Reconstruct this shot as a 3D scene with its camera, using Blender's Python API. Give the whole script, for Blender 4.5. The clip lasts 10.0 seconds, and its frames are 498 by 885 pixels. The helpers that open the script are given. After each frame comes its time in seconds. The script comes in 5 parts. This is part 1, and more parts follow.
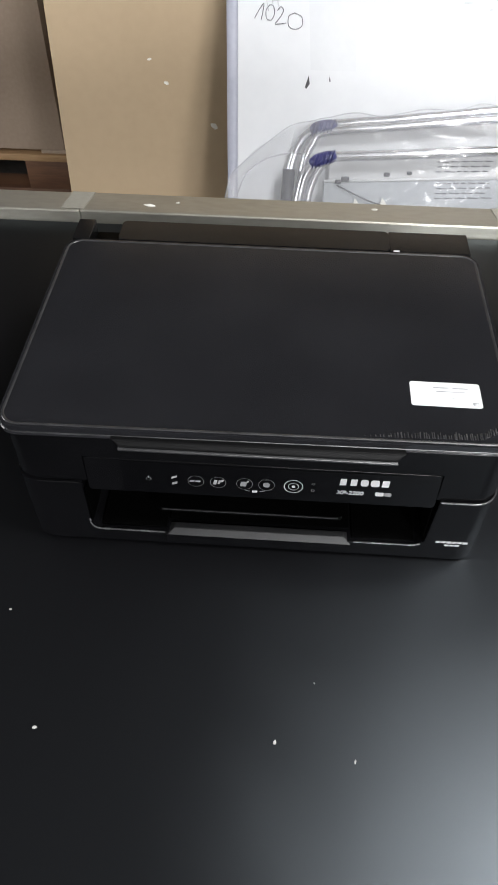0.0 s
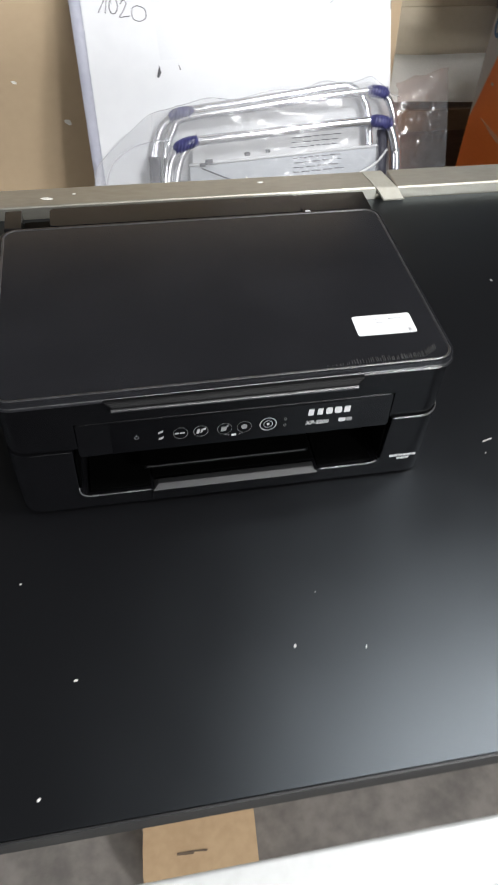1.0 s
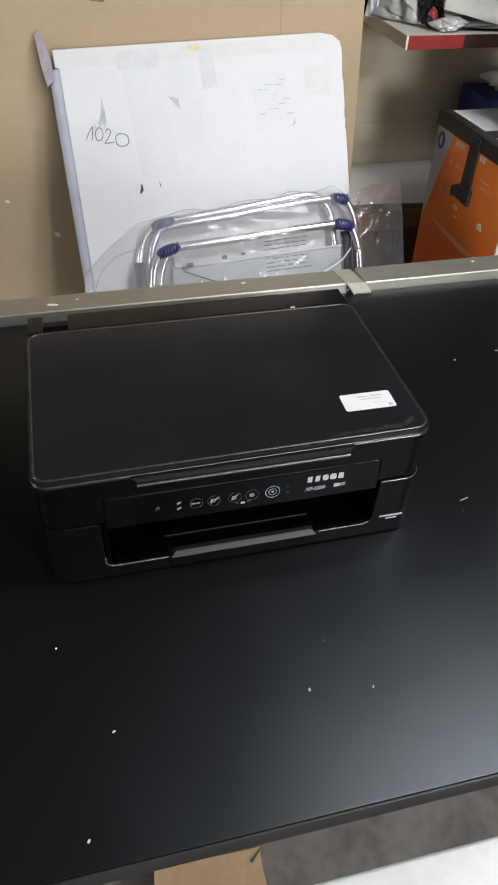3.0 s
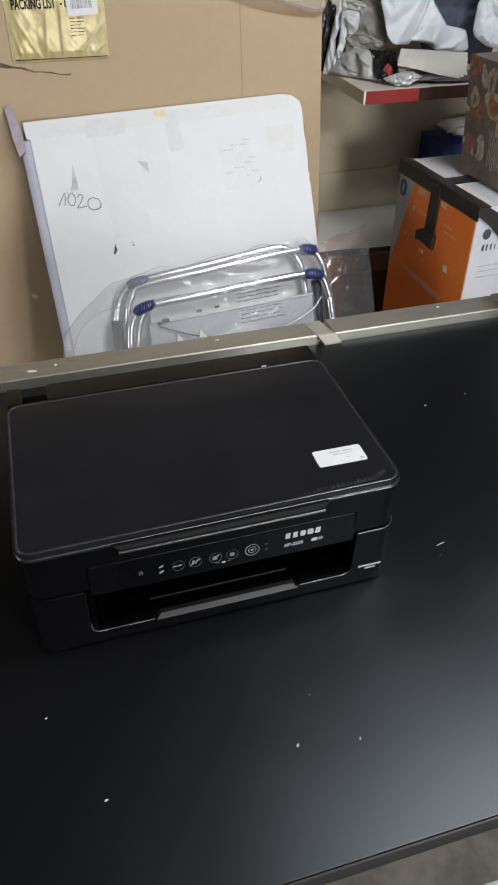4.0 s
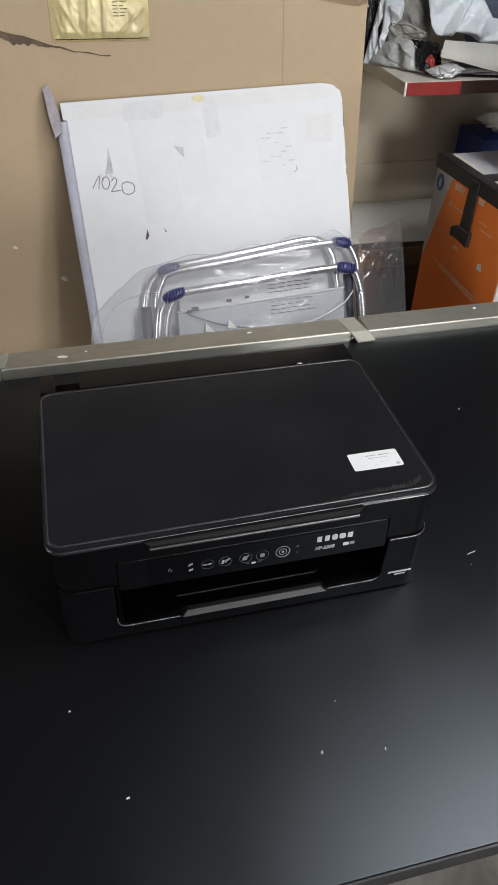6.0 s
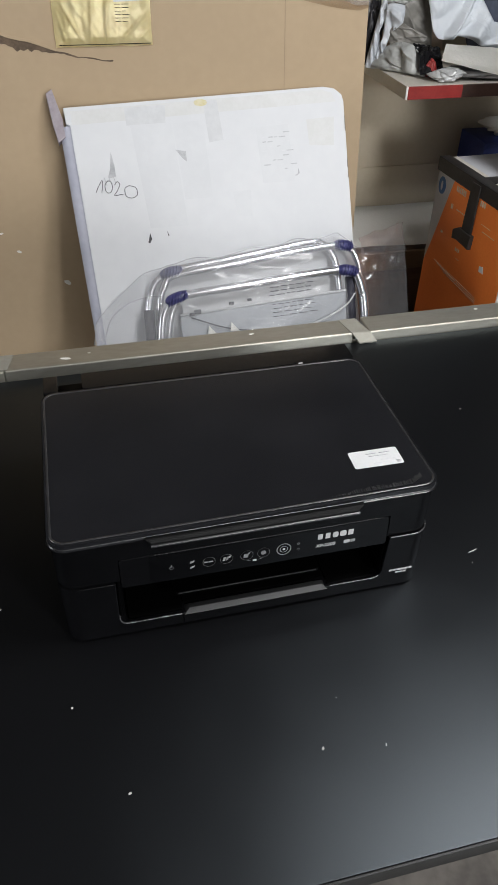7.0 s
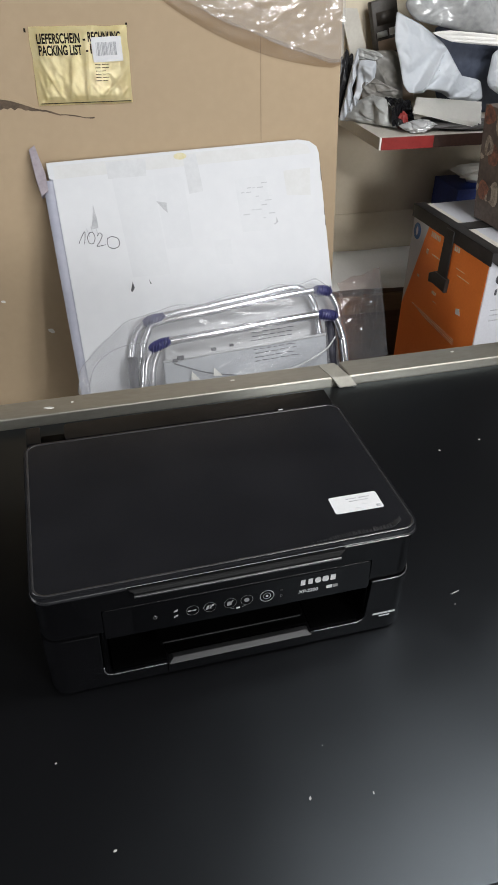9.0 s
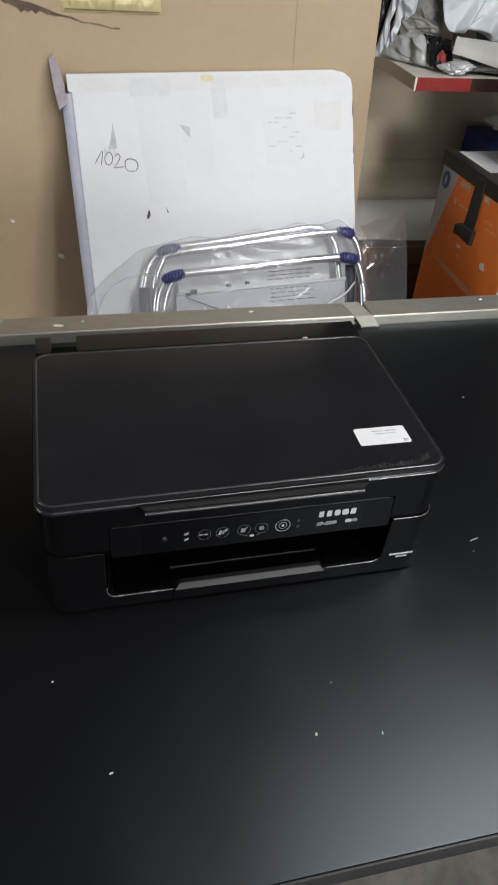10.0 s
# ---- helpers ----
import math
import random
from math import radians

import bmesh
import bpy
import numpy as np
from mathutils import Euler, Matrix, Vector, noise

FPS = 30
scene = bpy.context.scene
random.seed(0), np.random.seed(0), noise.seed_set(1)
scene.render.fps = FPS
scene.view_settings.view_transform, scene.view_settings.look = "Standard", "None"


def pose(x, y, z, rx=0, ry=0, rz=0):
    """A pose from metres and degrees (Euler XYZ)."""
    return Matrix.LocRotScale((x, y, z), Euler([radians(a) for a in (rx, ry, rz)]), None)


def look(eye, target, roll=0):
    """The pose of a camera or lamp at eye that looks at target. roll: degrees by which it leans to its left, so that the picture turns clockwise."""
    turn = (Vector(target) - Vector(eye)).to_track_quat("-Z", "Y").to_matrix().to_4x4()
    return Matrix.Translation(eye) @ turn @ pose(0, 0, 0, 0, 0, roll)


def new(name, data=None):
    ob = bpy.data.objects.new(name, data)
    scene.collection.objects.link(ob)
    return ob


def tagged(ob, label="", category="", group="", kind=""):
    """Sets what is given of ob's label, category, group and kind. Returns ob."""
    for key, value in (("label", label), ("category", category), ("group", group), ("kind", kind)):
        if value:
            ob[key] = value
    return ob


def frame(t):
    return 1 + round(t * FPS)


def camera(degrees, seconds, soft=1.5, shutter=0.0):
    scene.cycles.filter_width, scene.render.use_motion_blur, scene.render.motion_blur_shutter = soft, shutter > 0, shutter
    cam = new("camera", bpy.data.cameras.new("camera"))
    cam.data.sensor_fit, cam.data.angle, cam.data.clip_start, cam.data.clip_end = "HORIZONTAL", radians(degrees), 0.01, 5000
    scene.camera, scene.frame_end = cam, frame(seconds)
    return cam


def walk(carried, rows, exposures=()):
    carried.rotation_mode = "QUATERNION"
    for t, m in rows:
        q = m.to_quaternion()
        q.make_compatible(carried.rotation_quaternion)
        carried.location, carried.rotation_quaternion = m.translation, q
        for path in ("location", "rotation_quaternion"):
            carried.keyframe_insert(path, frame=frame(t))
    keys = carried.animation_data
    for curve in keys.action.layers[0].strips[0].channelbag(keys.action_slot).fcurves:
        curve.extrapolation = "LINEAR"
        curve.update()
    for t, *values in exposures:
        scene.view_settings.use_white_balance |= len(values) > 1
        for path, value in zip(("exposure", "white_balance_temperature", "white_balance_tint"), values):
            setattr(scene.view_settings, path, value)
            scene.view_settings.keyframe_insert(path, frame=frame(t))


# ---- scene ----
cam = camera(37.7, 10.0, soft=1.6, shutter=0.4)
PATH = [
    (0, (0.02, -0.359, 1.299), (-0.053, 0.965, -0.198), 0.7),
    (0.3, (0.008, -0.398, 1.315), (-0.035, 0.968, -0.145), 1.8),
    (0.5, (-0.021, -0.413, 1.334), (-0.012, 0.968, -0.113), 2.7),
    (0.7, (-0.046, -0.408, 1.319), (0.046, 0.891, -0.198), 1.4),
    (1, (-0.079, -0.427, 1.315), (0.219, 0.866, -0.181), 3.6),
    (1.3, (-0.102, -0.441, 1.311), (0.214, 0.823, -0.206), 3.2),
    (1.5, (-0.115, -0.45, 1.317), (0.285, 0.793, -0.198), 7.4),
    (1.7, (-0.12, -0.458, 1.327), (0.221, 0.832, -0.163), 4.1),
    (2, (-0.132, -0.467, 1.334), (0.246, 0.872, -0.103), 4.7),
    (2.5, (-0.135, -0.483, 1.343), (0.22, 0.902, -0.055), 3.0),
    (2.7, (-0.132, -0.488, 1.352), (0.254, 0.926, -0.009), 3.5),
    (3.8, (-0.119, -0.496, 1.39), (0.307, 0.992, 0.124), 0.0),
    (4, (-0.117, -0.498, 1.397), (0.331, 1.004, 0.155), 0.3),
    (4.5, (-0.112, -0.483, 1.408), (0.405, 1.01, 0.182), 1.7),
    (5, (-0.119, -0.468, 1.405), (0.345, 1.026, 0.158), 1.9),
    (5.5, (-0.127, -0.469, 1.401), (0.306, 1.027, 0.147), 2.1),
    (5.7, (-0.13, -0.471, 1.4), (0.282, 1.015, 0.126), 1.9),
    (6.8, (-0.134, -0.487, 1.398), (0.261, 1.019, 0.143), 1.8),
    (7, (-0.131, -0.485, 1.397), (0.262, 1.018, 0.137), 1.5),
    (7.5, (-0.125, -0.482, 1.404), (0.264, 1.041, 0.168), 0.7),
    (8, (-0.128, -0.487, 1.408), (0.271, 1.065, 0.213), 0.5),
    (8.5, (-0.13, -0.49, 1.413), (0.295, 1.063, 0.226), 1.1),
    (9, (-0.126, -0.49, 1.41), (0.317, 1.069, 0.238), 1.1),
    (9.4, (-0.13, -0.49, 1.395), (0.344, 1.068, 0.233), 2.5),
    (9.5, (-0.136, -0.483, 1.391), (0.329, 1.019, 0.155), 4.5),
    (9.7, (-0.135, -0.486, 1.376), (0.275, 1.031, 0.139), 3.5),
    (10, (-0.146, -0.471, 1.352), (0.294, 1.017, 0.09), 5.4),
]
walk(cam, [(t, look(eye, target, roll)) for t, eye, target, roll in PATH], exposures=[(0.0, 0.52), (0.5, 0.58), (1.0, 0.63), (1.5, 0.74), (2.0, 0.73), (2.5, 0.43), (3.8, 0.0), (10.0, 0.0)])

# ---- world, lights ----
world = bpy.data.worlds.new("world")
scene.world = world
world.use_nodes = True
world.node_tree.nodes["Background"].inputs[0].default_value = (0.6, 0.62, 0.65, 1)
world.node_tree.nodes["Background"].inputs[1].default_value = 0.05

# lamps out of view: the first set by table glare, the others added fill
LAMPS = [((1.06, -0.15, 2.66), 0.34, 0.6, 32.5), ((0.72, 0.25, 2.66), 0.3, 0.5, 2.8), ((1.3, -2.5, 2.66), 0.3, 0.8, 92.0)]
for place, wide, deep, power in LAMPS:
    data = bpy.data.lights.new("ceiling_lamp", "AREA")
    data.shape, data.size, data.size_y, data.energy = "RECTANGLE", wide, deep, power
    data.color = (0.985, 0.985, 0.99)
    lamp = new("ceiling_lamp", data)
    lamp.matrix_world = look(place, (place[0], place[1] + 0.001, 0))

# fill lights, unseen, set in openings added to the south and west walls
WX, WZ = 0.75, 1.6  # the middle of the added south opening
VY, VZ = 0.05, 1.5  # the middle of the added west opening
for place, ahead, wide, tall, power in (((WX, -4.12, WZ), (WX, 0.0, WZ), 1.1, 0.9, 74.0), ((-2.52, VY, VZ), (0.0, VY, VZ), 0.9, 1.1, 11.0)):
    data = bpy.data.lights.new("window_light", "AREA")
    data.shape, data.size, data.size_y, data.energy = "RECTANGLE", wide, tall, power
    data.color = (0.985, 0.99, 1.0)
    window_light = new("window_light", data)
    window_light.matrix_world = look(place, ahead)

T = 0.75  # the table's top


# ---- materials ----
def material(name, low, high, rough=0.5, rough_var=0.06, metal=0.0, scale=8.0, fine=120.0, bump=0.1, bump_dist=0.001, spec=0.5, stretch=(1, 1, 1), island=0.0):
    """Two colours mixed by a coarse and a fine noise, uneven gloss, fine relief."""
    m = bpy.data.materials.new(name)
    m.use_nodes = True
    nt = m.node_tree
    n, l = nt.nodes, nt.links
    bsdf = n["Principled BSDF"]
    co = n.new("ShaderNodeTexCoord")
    mp = n.new("ShaderNodeMapping")
    mp.inputs["Scale"].default_value = stretch
    l.new(co.outputs["Object"], mp.inputs["Vector"])
    big, small = n.new("ShaderNodeTexNoise"), n.new("ShaderNodeTexNoise")
    big.inputs["Scale"].default_value, small.inputs["Scale"].default_value = scale, fine
    big.inputs["Detail"].default_value, small.inputs["Detail"].default_value = 5, 4
    for t in (big, small):
        l.new(mp.outputs["Vector"], t.inputs["Vector"])
    add = n.new("ShaderNodeMath")
    add.operation = "MULTIPLY_ADD"
    add.inputs[1].default_value = 0.35
    l.new(small.outputs["Fac"], add.inputs[0])
    half = n.new("ShaderNodeMath")
    half.operation = "MULTIPLY"
    half.inputs[1].default_value = 0.65
    l.new(big.outputs["Fac"], half.inputs[0])
    l.new(half.outputs[0], add.inputs[2])
    ramp = n.new("ShaderNodeValToRGB")
    ramp.color_ramp.interpolation = "EASE"
    ramp.color_ramp.elements[0].position, ramp.color_ramp.elements[1].position = 0.32, 0.68
    ramp.color_ramp.elements[0].color, ramp.color_ramp.elements[1].color = (*low, 1), (*high, 1)
    l.new(add.outputs[0], ramp.inputs[0])
    l.new(ramp.outputs[0], bsdf.inputs["Base Color"])
    gloss = n.new("ShaderNodeMapRange")
    gloss.inputs["To Min"].default_value, gloss.inputs["To Max"].default_value = max(0.02, rough - rough_var), min(1.0, rough + rough_var)
    l.new(big.outputs["Fac"], gloss.inputs["Value"])
    l.new(gloss.outputs[0], bsdf.inputs["Roughness"])
    bsdf.inputs["Metallic"].default_value = metal
    bsdf.inputs["Specular IOR Level"].default_value = spec
    if bump:
        b = n.new("ShaderNodeBump")
        b.inputs["Strength"].default_value, b.inputs["Distance"].default_value = bump, bump_dist
        l.new(small.outputs["Fac"], b.inputs["Height"])
        l.new(b.outputs[0], bsdf.inputs["Normal"])
    return m


def film(name, tint, haze=0.06, gloss=0.08, rough=0.2):
    """Clear, crumpled plastic film: mostly see-through, with a little haze and glints."""
    m = bpy.data.materials.new(name)
    m.use_nodes = True
    nt = m.node_tree
    n, l = nt.nodes, nt.links
    n.remove(n["Principled BSDF"])
    out = n["Material Output"]
    clear, dim, shine = n.new("ShaderNodeBsdfTransparent"), n.new("ShaderNodeBsdfDiffuse"), n.new("ShaderNodeBsdfGlossy")
    clear.inputs[0].default_value = (*tint, 1)
    dim.inputs[0].default_value = (0.85, 0.86, 0.88, 1)
    shine.inputs[0].default_value = (1, 1, 1, 1)
    shine.inputs["Roughness"].default_value = rough
    noise_a = n.new("ShaderNodeTexNoise")
    noise_a.inputs["Scale"].default_value, noise_a.inputs["Detail"].default_value = 32, 3
    co = n.new("ShaderNodeTexCoord")
    mp = n.new("ShaderNodeMapping")
    mp.inputs["Scale"].default_value = (0.35, 1.0, 1.3)
    l.new(co.outputs["Object"], mp.inputs["Vector"])
    l.new(mp.outputs["Vector"], noise_a.inputs["Vector"])
    b = n.new("ShaderNodeBump")
    b.inputs["Strength"].default_value, b.inputs["Distance"].default_value = 0.3, 0.004
    l.new(noise_a.outputs["Fac"], b.inputs["Height"])
    l.new(b.outputs[0], shine.inputs["Normal"])
    fres = n.new("ShaderNodeFresnel")
    fres.inputs["IOR"].default_value = 1.5
    l.new(b.outputs[0], fres.inputs["Normal"])
    m1, m2 = n.new("ShaderNodeMixShader"), n.new("ShaderNodeMixShader")
    m1.inputs[0].default_value = haze
    l.new(clear.outputs[0], m1.inputs[1])
    l.new(dim.outputs[0], m1.inputs[2])
    up = n.new("ShaderNodeMath")
    up.operation = "MULTIPLY_ADD"
    up.inputs[1].default_value, up.inputs[2].default_value = 0.2, gloss - 0.03
    l.new(fres.outputs[0], up.inputs[0])
    l.new(up.outputs[0], m2.inputs[0])
    l.new(m1.outputs[0], m2.inputs[1])
    l.new(shine.outputs[0], m2.inputs[2])
    l.new(m2.outputs[0], out.inputs["Surface"])
    return m


M = {
    "tableedge": material("black_edge_band", (0.005, 0.005, 0.0055), (0.011, 0.011, 0.011), rough=0.5, scale=20, fine=200),
    "plastic": material("black_matt_plastic", (0.0028, 0.0028, 0.0032), (0.0042, 0.0042, 0.0048), rough=0.22, rough_var=0.02, scale=14, fine=1500, bump=0.0, spec=0.16),
    "leather": material("black_grained_lid_plastic", (0.0104, 0.0106, 0.0122), (0.014, 0.0143, 0.0164), rough=0.2, rough_var=0.03, scale=10, fine=420, bump=0.1, bump_dist=0.0004),
    "rim": material("black_satin_rim_plastic", (0.004, 0.004, 0.0045), (0.007, 0.007, 0.0075), rough=0.2, rough_var=0.03, scale=14, fine=900, bump=0.03, bump_dist=0.0002),
    # greyer than the lid: the rim's highlight line is in this colour
    "bead": material("rim_highlight_plastic", (0.018, 0.018, 0.019), (0.034, 0.034, 0.036), rough=0.3, rough_var=0.06, scale=60, fine=900, bump=0.0, spec=0.8),
    # lightened so slot and seam edges show a highlight
    "edgeshine": material("edge_highlight_grey", (0.03, 0.03, 0.031), (0.06, 0.06, 0.062), rough=0.26, rough_var=0.05, scale=60, fine=900, bump=0.0, spec=0.9),
    "grainglint": material("grain_glint_grey", (0.02, 0.02, 0.021), (0.045, 0.045, 0.046), rough=0.45, rough_var=0.06, scale=60, fine=900, bump=0.0),
    "mattblack": material("dull_black_plastic", (0.0018, 0.0018, 0.002), (0.003, 0.003, 0.0033), rough=0.5, rough_var=0.04, scale=20, fine=900, bump=0.0, spec=0.12),
    "gloss": material("black_gloss_plastic", (0.002, 0.002, 0.0024), (0.003, 0.003, 0.0034), rough=0.14, rough_var=0.03, scale=10, fine=300, bump=0.0, spec=0.22),
    # blacker than the shell: the shade of the recesses is in this colour
    "cavity": material("recess_shade_plastic", (0.0006, 0.0006, 0.0006), (0.0011, 0.0011, 0.0011), rough=0.6, scale=10, fine=300, spec=0.03),
    # lighter than the shell: light caught by the tray's edges, as colour
    "traylit": material("tray_plastic_lit_grey", (0.0065, 0.0065, 0.0072), (0.0105, 0.0105, 0.0112), rough=0.48, scale=20, fine=900),
    "print": material("light_grey_print", (0.42, 0.42, 0.43), (0.5, 0.5, 0.51), rough=0.5, scale=50, fine=500, bump=0),
    "iconprint": material("grey_icon_print", (0.22, 0.22, 0.225), (0.29, 0.29, 0.295), rough=0.5, scale=50, fine=500, bump=0),
    "dimprint": material("dim_grey_print", (0.16, 0.16, 0.165), (0.24, 0.24, 0.245), rough=0.5, scale=50, fine=500, bump=0),
    "sticker": material("white_sticker_paper", (0.63, 0.64, 0.65), (0.69, 0.69, 0.7), rough=0.55, scale=30, fine=300, bump=0.02),
    "ink": material("faded_black_ink", (0.03, 0.03, 0.035), (0.09, 0.09, 0.1), rough=0.6, scale=60, fine=400, bump=0),
    "pen": material("grey_pen_line", (0.06, 0.06, 0.075), (0.15, 0.15, 0.17), rough=0.6, scale=90, fine=500, bump=0),
    "paleink": material("pale_grey_ink", (0.34, 0.35, 0.37), (0.5, 0.51, 0.53), rough=0.6, scale=40, fine=300, bump=0),
    "faintink": material("faint_print_on_white", (0.6, 0.61, 0.63), (0.66, 0.67, 0.69), rough=0.6, scale=40, fine=300, bump=0),
    "steel": material("galvanised_steel", (0.33, 0.315, 0.268), (0.41, 0.392, 0.338), rough=0.44, rough_var=0.1, metal=0.75, scale=9, fine=160, bump=0.08, bump_dist=0.0006, stretch=(0.3, 1, 1)),
    "weld": material("bare_steel_strip", (0.27, 0.258, 0.22), (0.33, 0.318, 0.275), rough=0.62, metal=0.25, scale=20, fine=200, bump=0.2),
    "chrome": material("chromed_tube", (0.56, 0.57, 0.6), (0.68, 0.69, 0.72), rough=0.2, rough_var=0.06, metal=0.85, scale=20, fine=200, bump=0.02),
    "whitepaint": material("white_painted_metal", (0.42, 0.43, 0.425), (0.5, 0.51, 0.505), rough=0.4, scale=6, fine=90, bump=0.05),
    "concrete": material("grey_concrete", (0.105, 0.096, 0.088), (0.2, 0.183, 0.165), rough=0.8, scale=9, fine=42, bump=0.3, bump_dist=0.002),
    "card": material("brown_cardboard", (0.4, 0.302, 0.193), (0.43, 0.326, 0.21), rough=0.78, scale=2.0, fine=50, bump=0.03),
    "boxbrown": material("dull_brown_cardboard", (0.37, 0.25, 0.14), (0.44, 0.31, 0.18), rough=0.75, scale=11, fine=90, bump=0.06),
    "cardcrease": material("pressed_cardboard_crease", (0.3, 0.22, 0.145), (0.37, 0.275, 0.18), rough=0.8, scale=30, fine=200, bump=0.1),
    "cardedge": material("torn_cardboard_edge", (0.07, 0.05, 0.033), (0.15, 0.105, 0.07), rough=0.85, scale=30, fine=200, bump=0.3),
    "greycard": material("greyish_brown_cardboard", (0.33, 0.252, 0.193), (0.395, 0.307, 0.237), rough=0.8, scale=2.5, fine=90, bump=0.08),
    "whitecard": material("white_coated_carton", (0.625, 0.637, 0.657), (0.665, 0.676, 0.693), rough=0.62, rough_var=0.06, scale=4, fine=30, bump=0.015, bump_dist=0.002, spec=0.2),
    "flapgrey": material("greyish_carton_flap", (0.25, 0.215, 0.24), (0.36, 0.32, 0.35), rough=0.6, scale=20, fine=120, bump=0.1),
    "bluecard": material("darkened_bluish_white_card", (0.34, 0.35, 0.42), (0.41, 0.42, 0.49), rough=0.5, scale=9, fine=80, bump=0.05),
    "tape": material("clear_packing_tape", (0.56, 0.572, 0.586), (0.62, 0.632, 0.646), rough=0.56, rough_var=0.05, scale=25, fine=120, bump=0.0, spec=0.3),
    "hazytape": material("hazy_packing_tape", (0.607, 0.62, 0.64), (0.643, 0.655, 0.673), rough=0.5, rough_var=0.05, scale=8, fine=60, bump=0.0, spec=0.3),
    "smudgeink": material("faded_grey_print", (0.4, 0.41, 0.43), (0.52, 0.53, 0.55), rough=0.6, scale=60, fine=300, bump=0),
    "tapebeige": material("yellowed_packing_tape", (0.6, 0.605, 0.597), (0.642, 0.648, 0.648), rough=0.56, rough_var=0.05, scale=25, fine=120, bump=0.0, spec=0.3),
    "yellowstain": material("yellow_stain", (0.58, 0.52, 0.26), (0.64, 0.6, 0.42), rough=0.6, scale=60, fine=300),
    "gold": material("gold_foil_pouch", (0.8, 0.69, 0.34), (0.9, 0.8, 0.48), rough=0.3, rough_var=0.06, metal=0.15, scale=18, fine=80, bump=0.12, bump_dist=0.003),
    "goldprint": material("black_pouch_print", (0.008, 0.006, 0.004), (0.02, 0.015, 0.01), rough=0.6, scale=40, fine=300, bump=0, spec=0.1),
    "bluegrip": material("navy_blue_plastic", (0.03, 0.032, 0.12), (0.055, 0.057, 0.19), rough=0.35, scale=40, fine=200, bump=0.3),
    "greysheet": material("grey_sheet_metal", (0.3, 0.32, 0.345), (0.38, 0.4, 0.425), rough=0.5, metal=0.1, scale=9, fine=120, bump=0.05),
    "darkgrip": material("dark_rubber", (0.02, 0.02, 0.03), (0.05, 0.05, 0.07), rough=0.6, scale=30, fine=200),
    "orange": material("orange_box_print", (0.86, 0.205, 0.035), (0.94, 0.25, 0.05), rough=0.35, scale=6, fine=150, bump=0.03),
    "boxwhite": material("white_box_print", (0.52, 0.53, 0.57), (0.59, 0.6, 0.64), rough=0.4, scale=6, fine=150, bump=0.03),
    "blacktape": material("black_tape", (0.016, 0.015, 0.015), (0.035, 0.033, 0.032), rough=0.4, rough_var=0.1, scale=25, fine=160, bump=0.25, bump_dist=0.001),
    "blueprint": material("blue_roundel_print", (0.04, 0.12, 0.3), (0.06, 0.17, 0.38), rough=0.4, scale=40, fine=200, bump=0),
    "foodbrown": material("dark_brown_printed_carton", (0.085, 0.065, 0.055), (0.16, 0.125, 0.105), rough=0.5, scale=12, fine=100, bump=0.06),
    "foodcream": material("cream_print", (0.55, 0.46, 0.35), (0.7, 0.62, 0.5), rough=0.5, scale=30, fine=150, bump=0),
    "dullcream": material("dull_cream_print", (0.17, 0.135, 0.105), (0.5, 0.42, 0.33), rough=0.5, scale=70, fine=240, bump=0),
    "stripegrey": material("greyish_stripe_print", (0.27, 0.235, 0.2), (0.38, 0.34, 0.29), rough=0.5, scale=60, fine=200, bump=0),
    "innerwhite": material("greyish_white_panel", (0.6, 0.61, 0.62), (0.68, 0.69, 0.7), rough=0.55, scale=12, fine=120, bump=0),
    "foodred": material("red_brown_print", (0.1, 0.055, 0.042), (0.36, 0.14, 0.085), rough=0.5, scale=55, fine=200, bump=0),
    "foodblack": material("near_black_print", (0.03, 0.025, 0.02), (0.06, 0.05, 0.04), rough=0.5, scale=40, fine=150, bump=0),
    "wall": material("beige_painted_wall", (0.74, 0.65, 0.49), (0.8, 0.71, 0.56), rough=0.75, scale=3, fine=70, bump=0.12, bump_dist=0.002),
    "ceiling": material("grey_concrete_ceiling", (0.09, 0.09, 0.09), (0.14, 0.14, 0.14), rough=0.85, scale=3, fine=70, bump=0.1),
    "roomwall": material("grey_plaster_wall", (0.17, 0.172, 0.178), (0.23, 0.232, 0.24), rough=0.8, scale=3, fine=70, bump=0.12),
    # unseen wall, paler than the others so it bounces fill forward
    "southwall": material("pale_bounce_wall", (0.36, 0.36, 0.35), (0.43, 0.43, 0.42), rough=0.75, scale=3, fine=70, bump=0.1),
    "wood": material("raw_pine_wood", (0.24, 0.14, 0.065), (0.42, 0.27, 0.14), rough=0.65, scale=5, fine=60, bump=0.2, stretch=(0.3, 3, 3)),
    "crateboard": material("lit_crate_board", (0.15, 0.085, 0.042), (0.22, 0.13, 0.065), rough=0.6, scale=5, fine=60, bump=0.1, stretch=(0.3, 3, 3)),
    "darkwood": material("shaded_brown_wood", (0.075, 0.035, 0.02), (0.15, 0.075, 0.04), rough=0.55, scale=5, fine=60, bump=0.1, stretch=(0.3, 3, 3)),
    "edgebrown": material("very_dark_brown_edge", (0.03, 0.015, 0.011), (0.055, 0.028, 0.02), rough=0.45, scale=12, fine=120, bump=0.05),
    "shelfwhite": material("cream_laminate", (0.6, 0.57, 0.5), (0.7, 0.67, 0.6), rough=0.4, scale=5, fine=100, bump=0.03),
    "red": material("red_edge_tape", (0.24, 0.022, 0.02), (0.32, 0.035, 0.03), rough=0.4, scale=20, fine=100, bump=0.05),
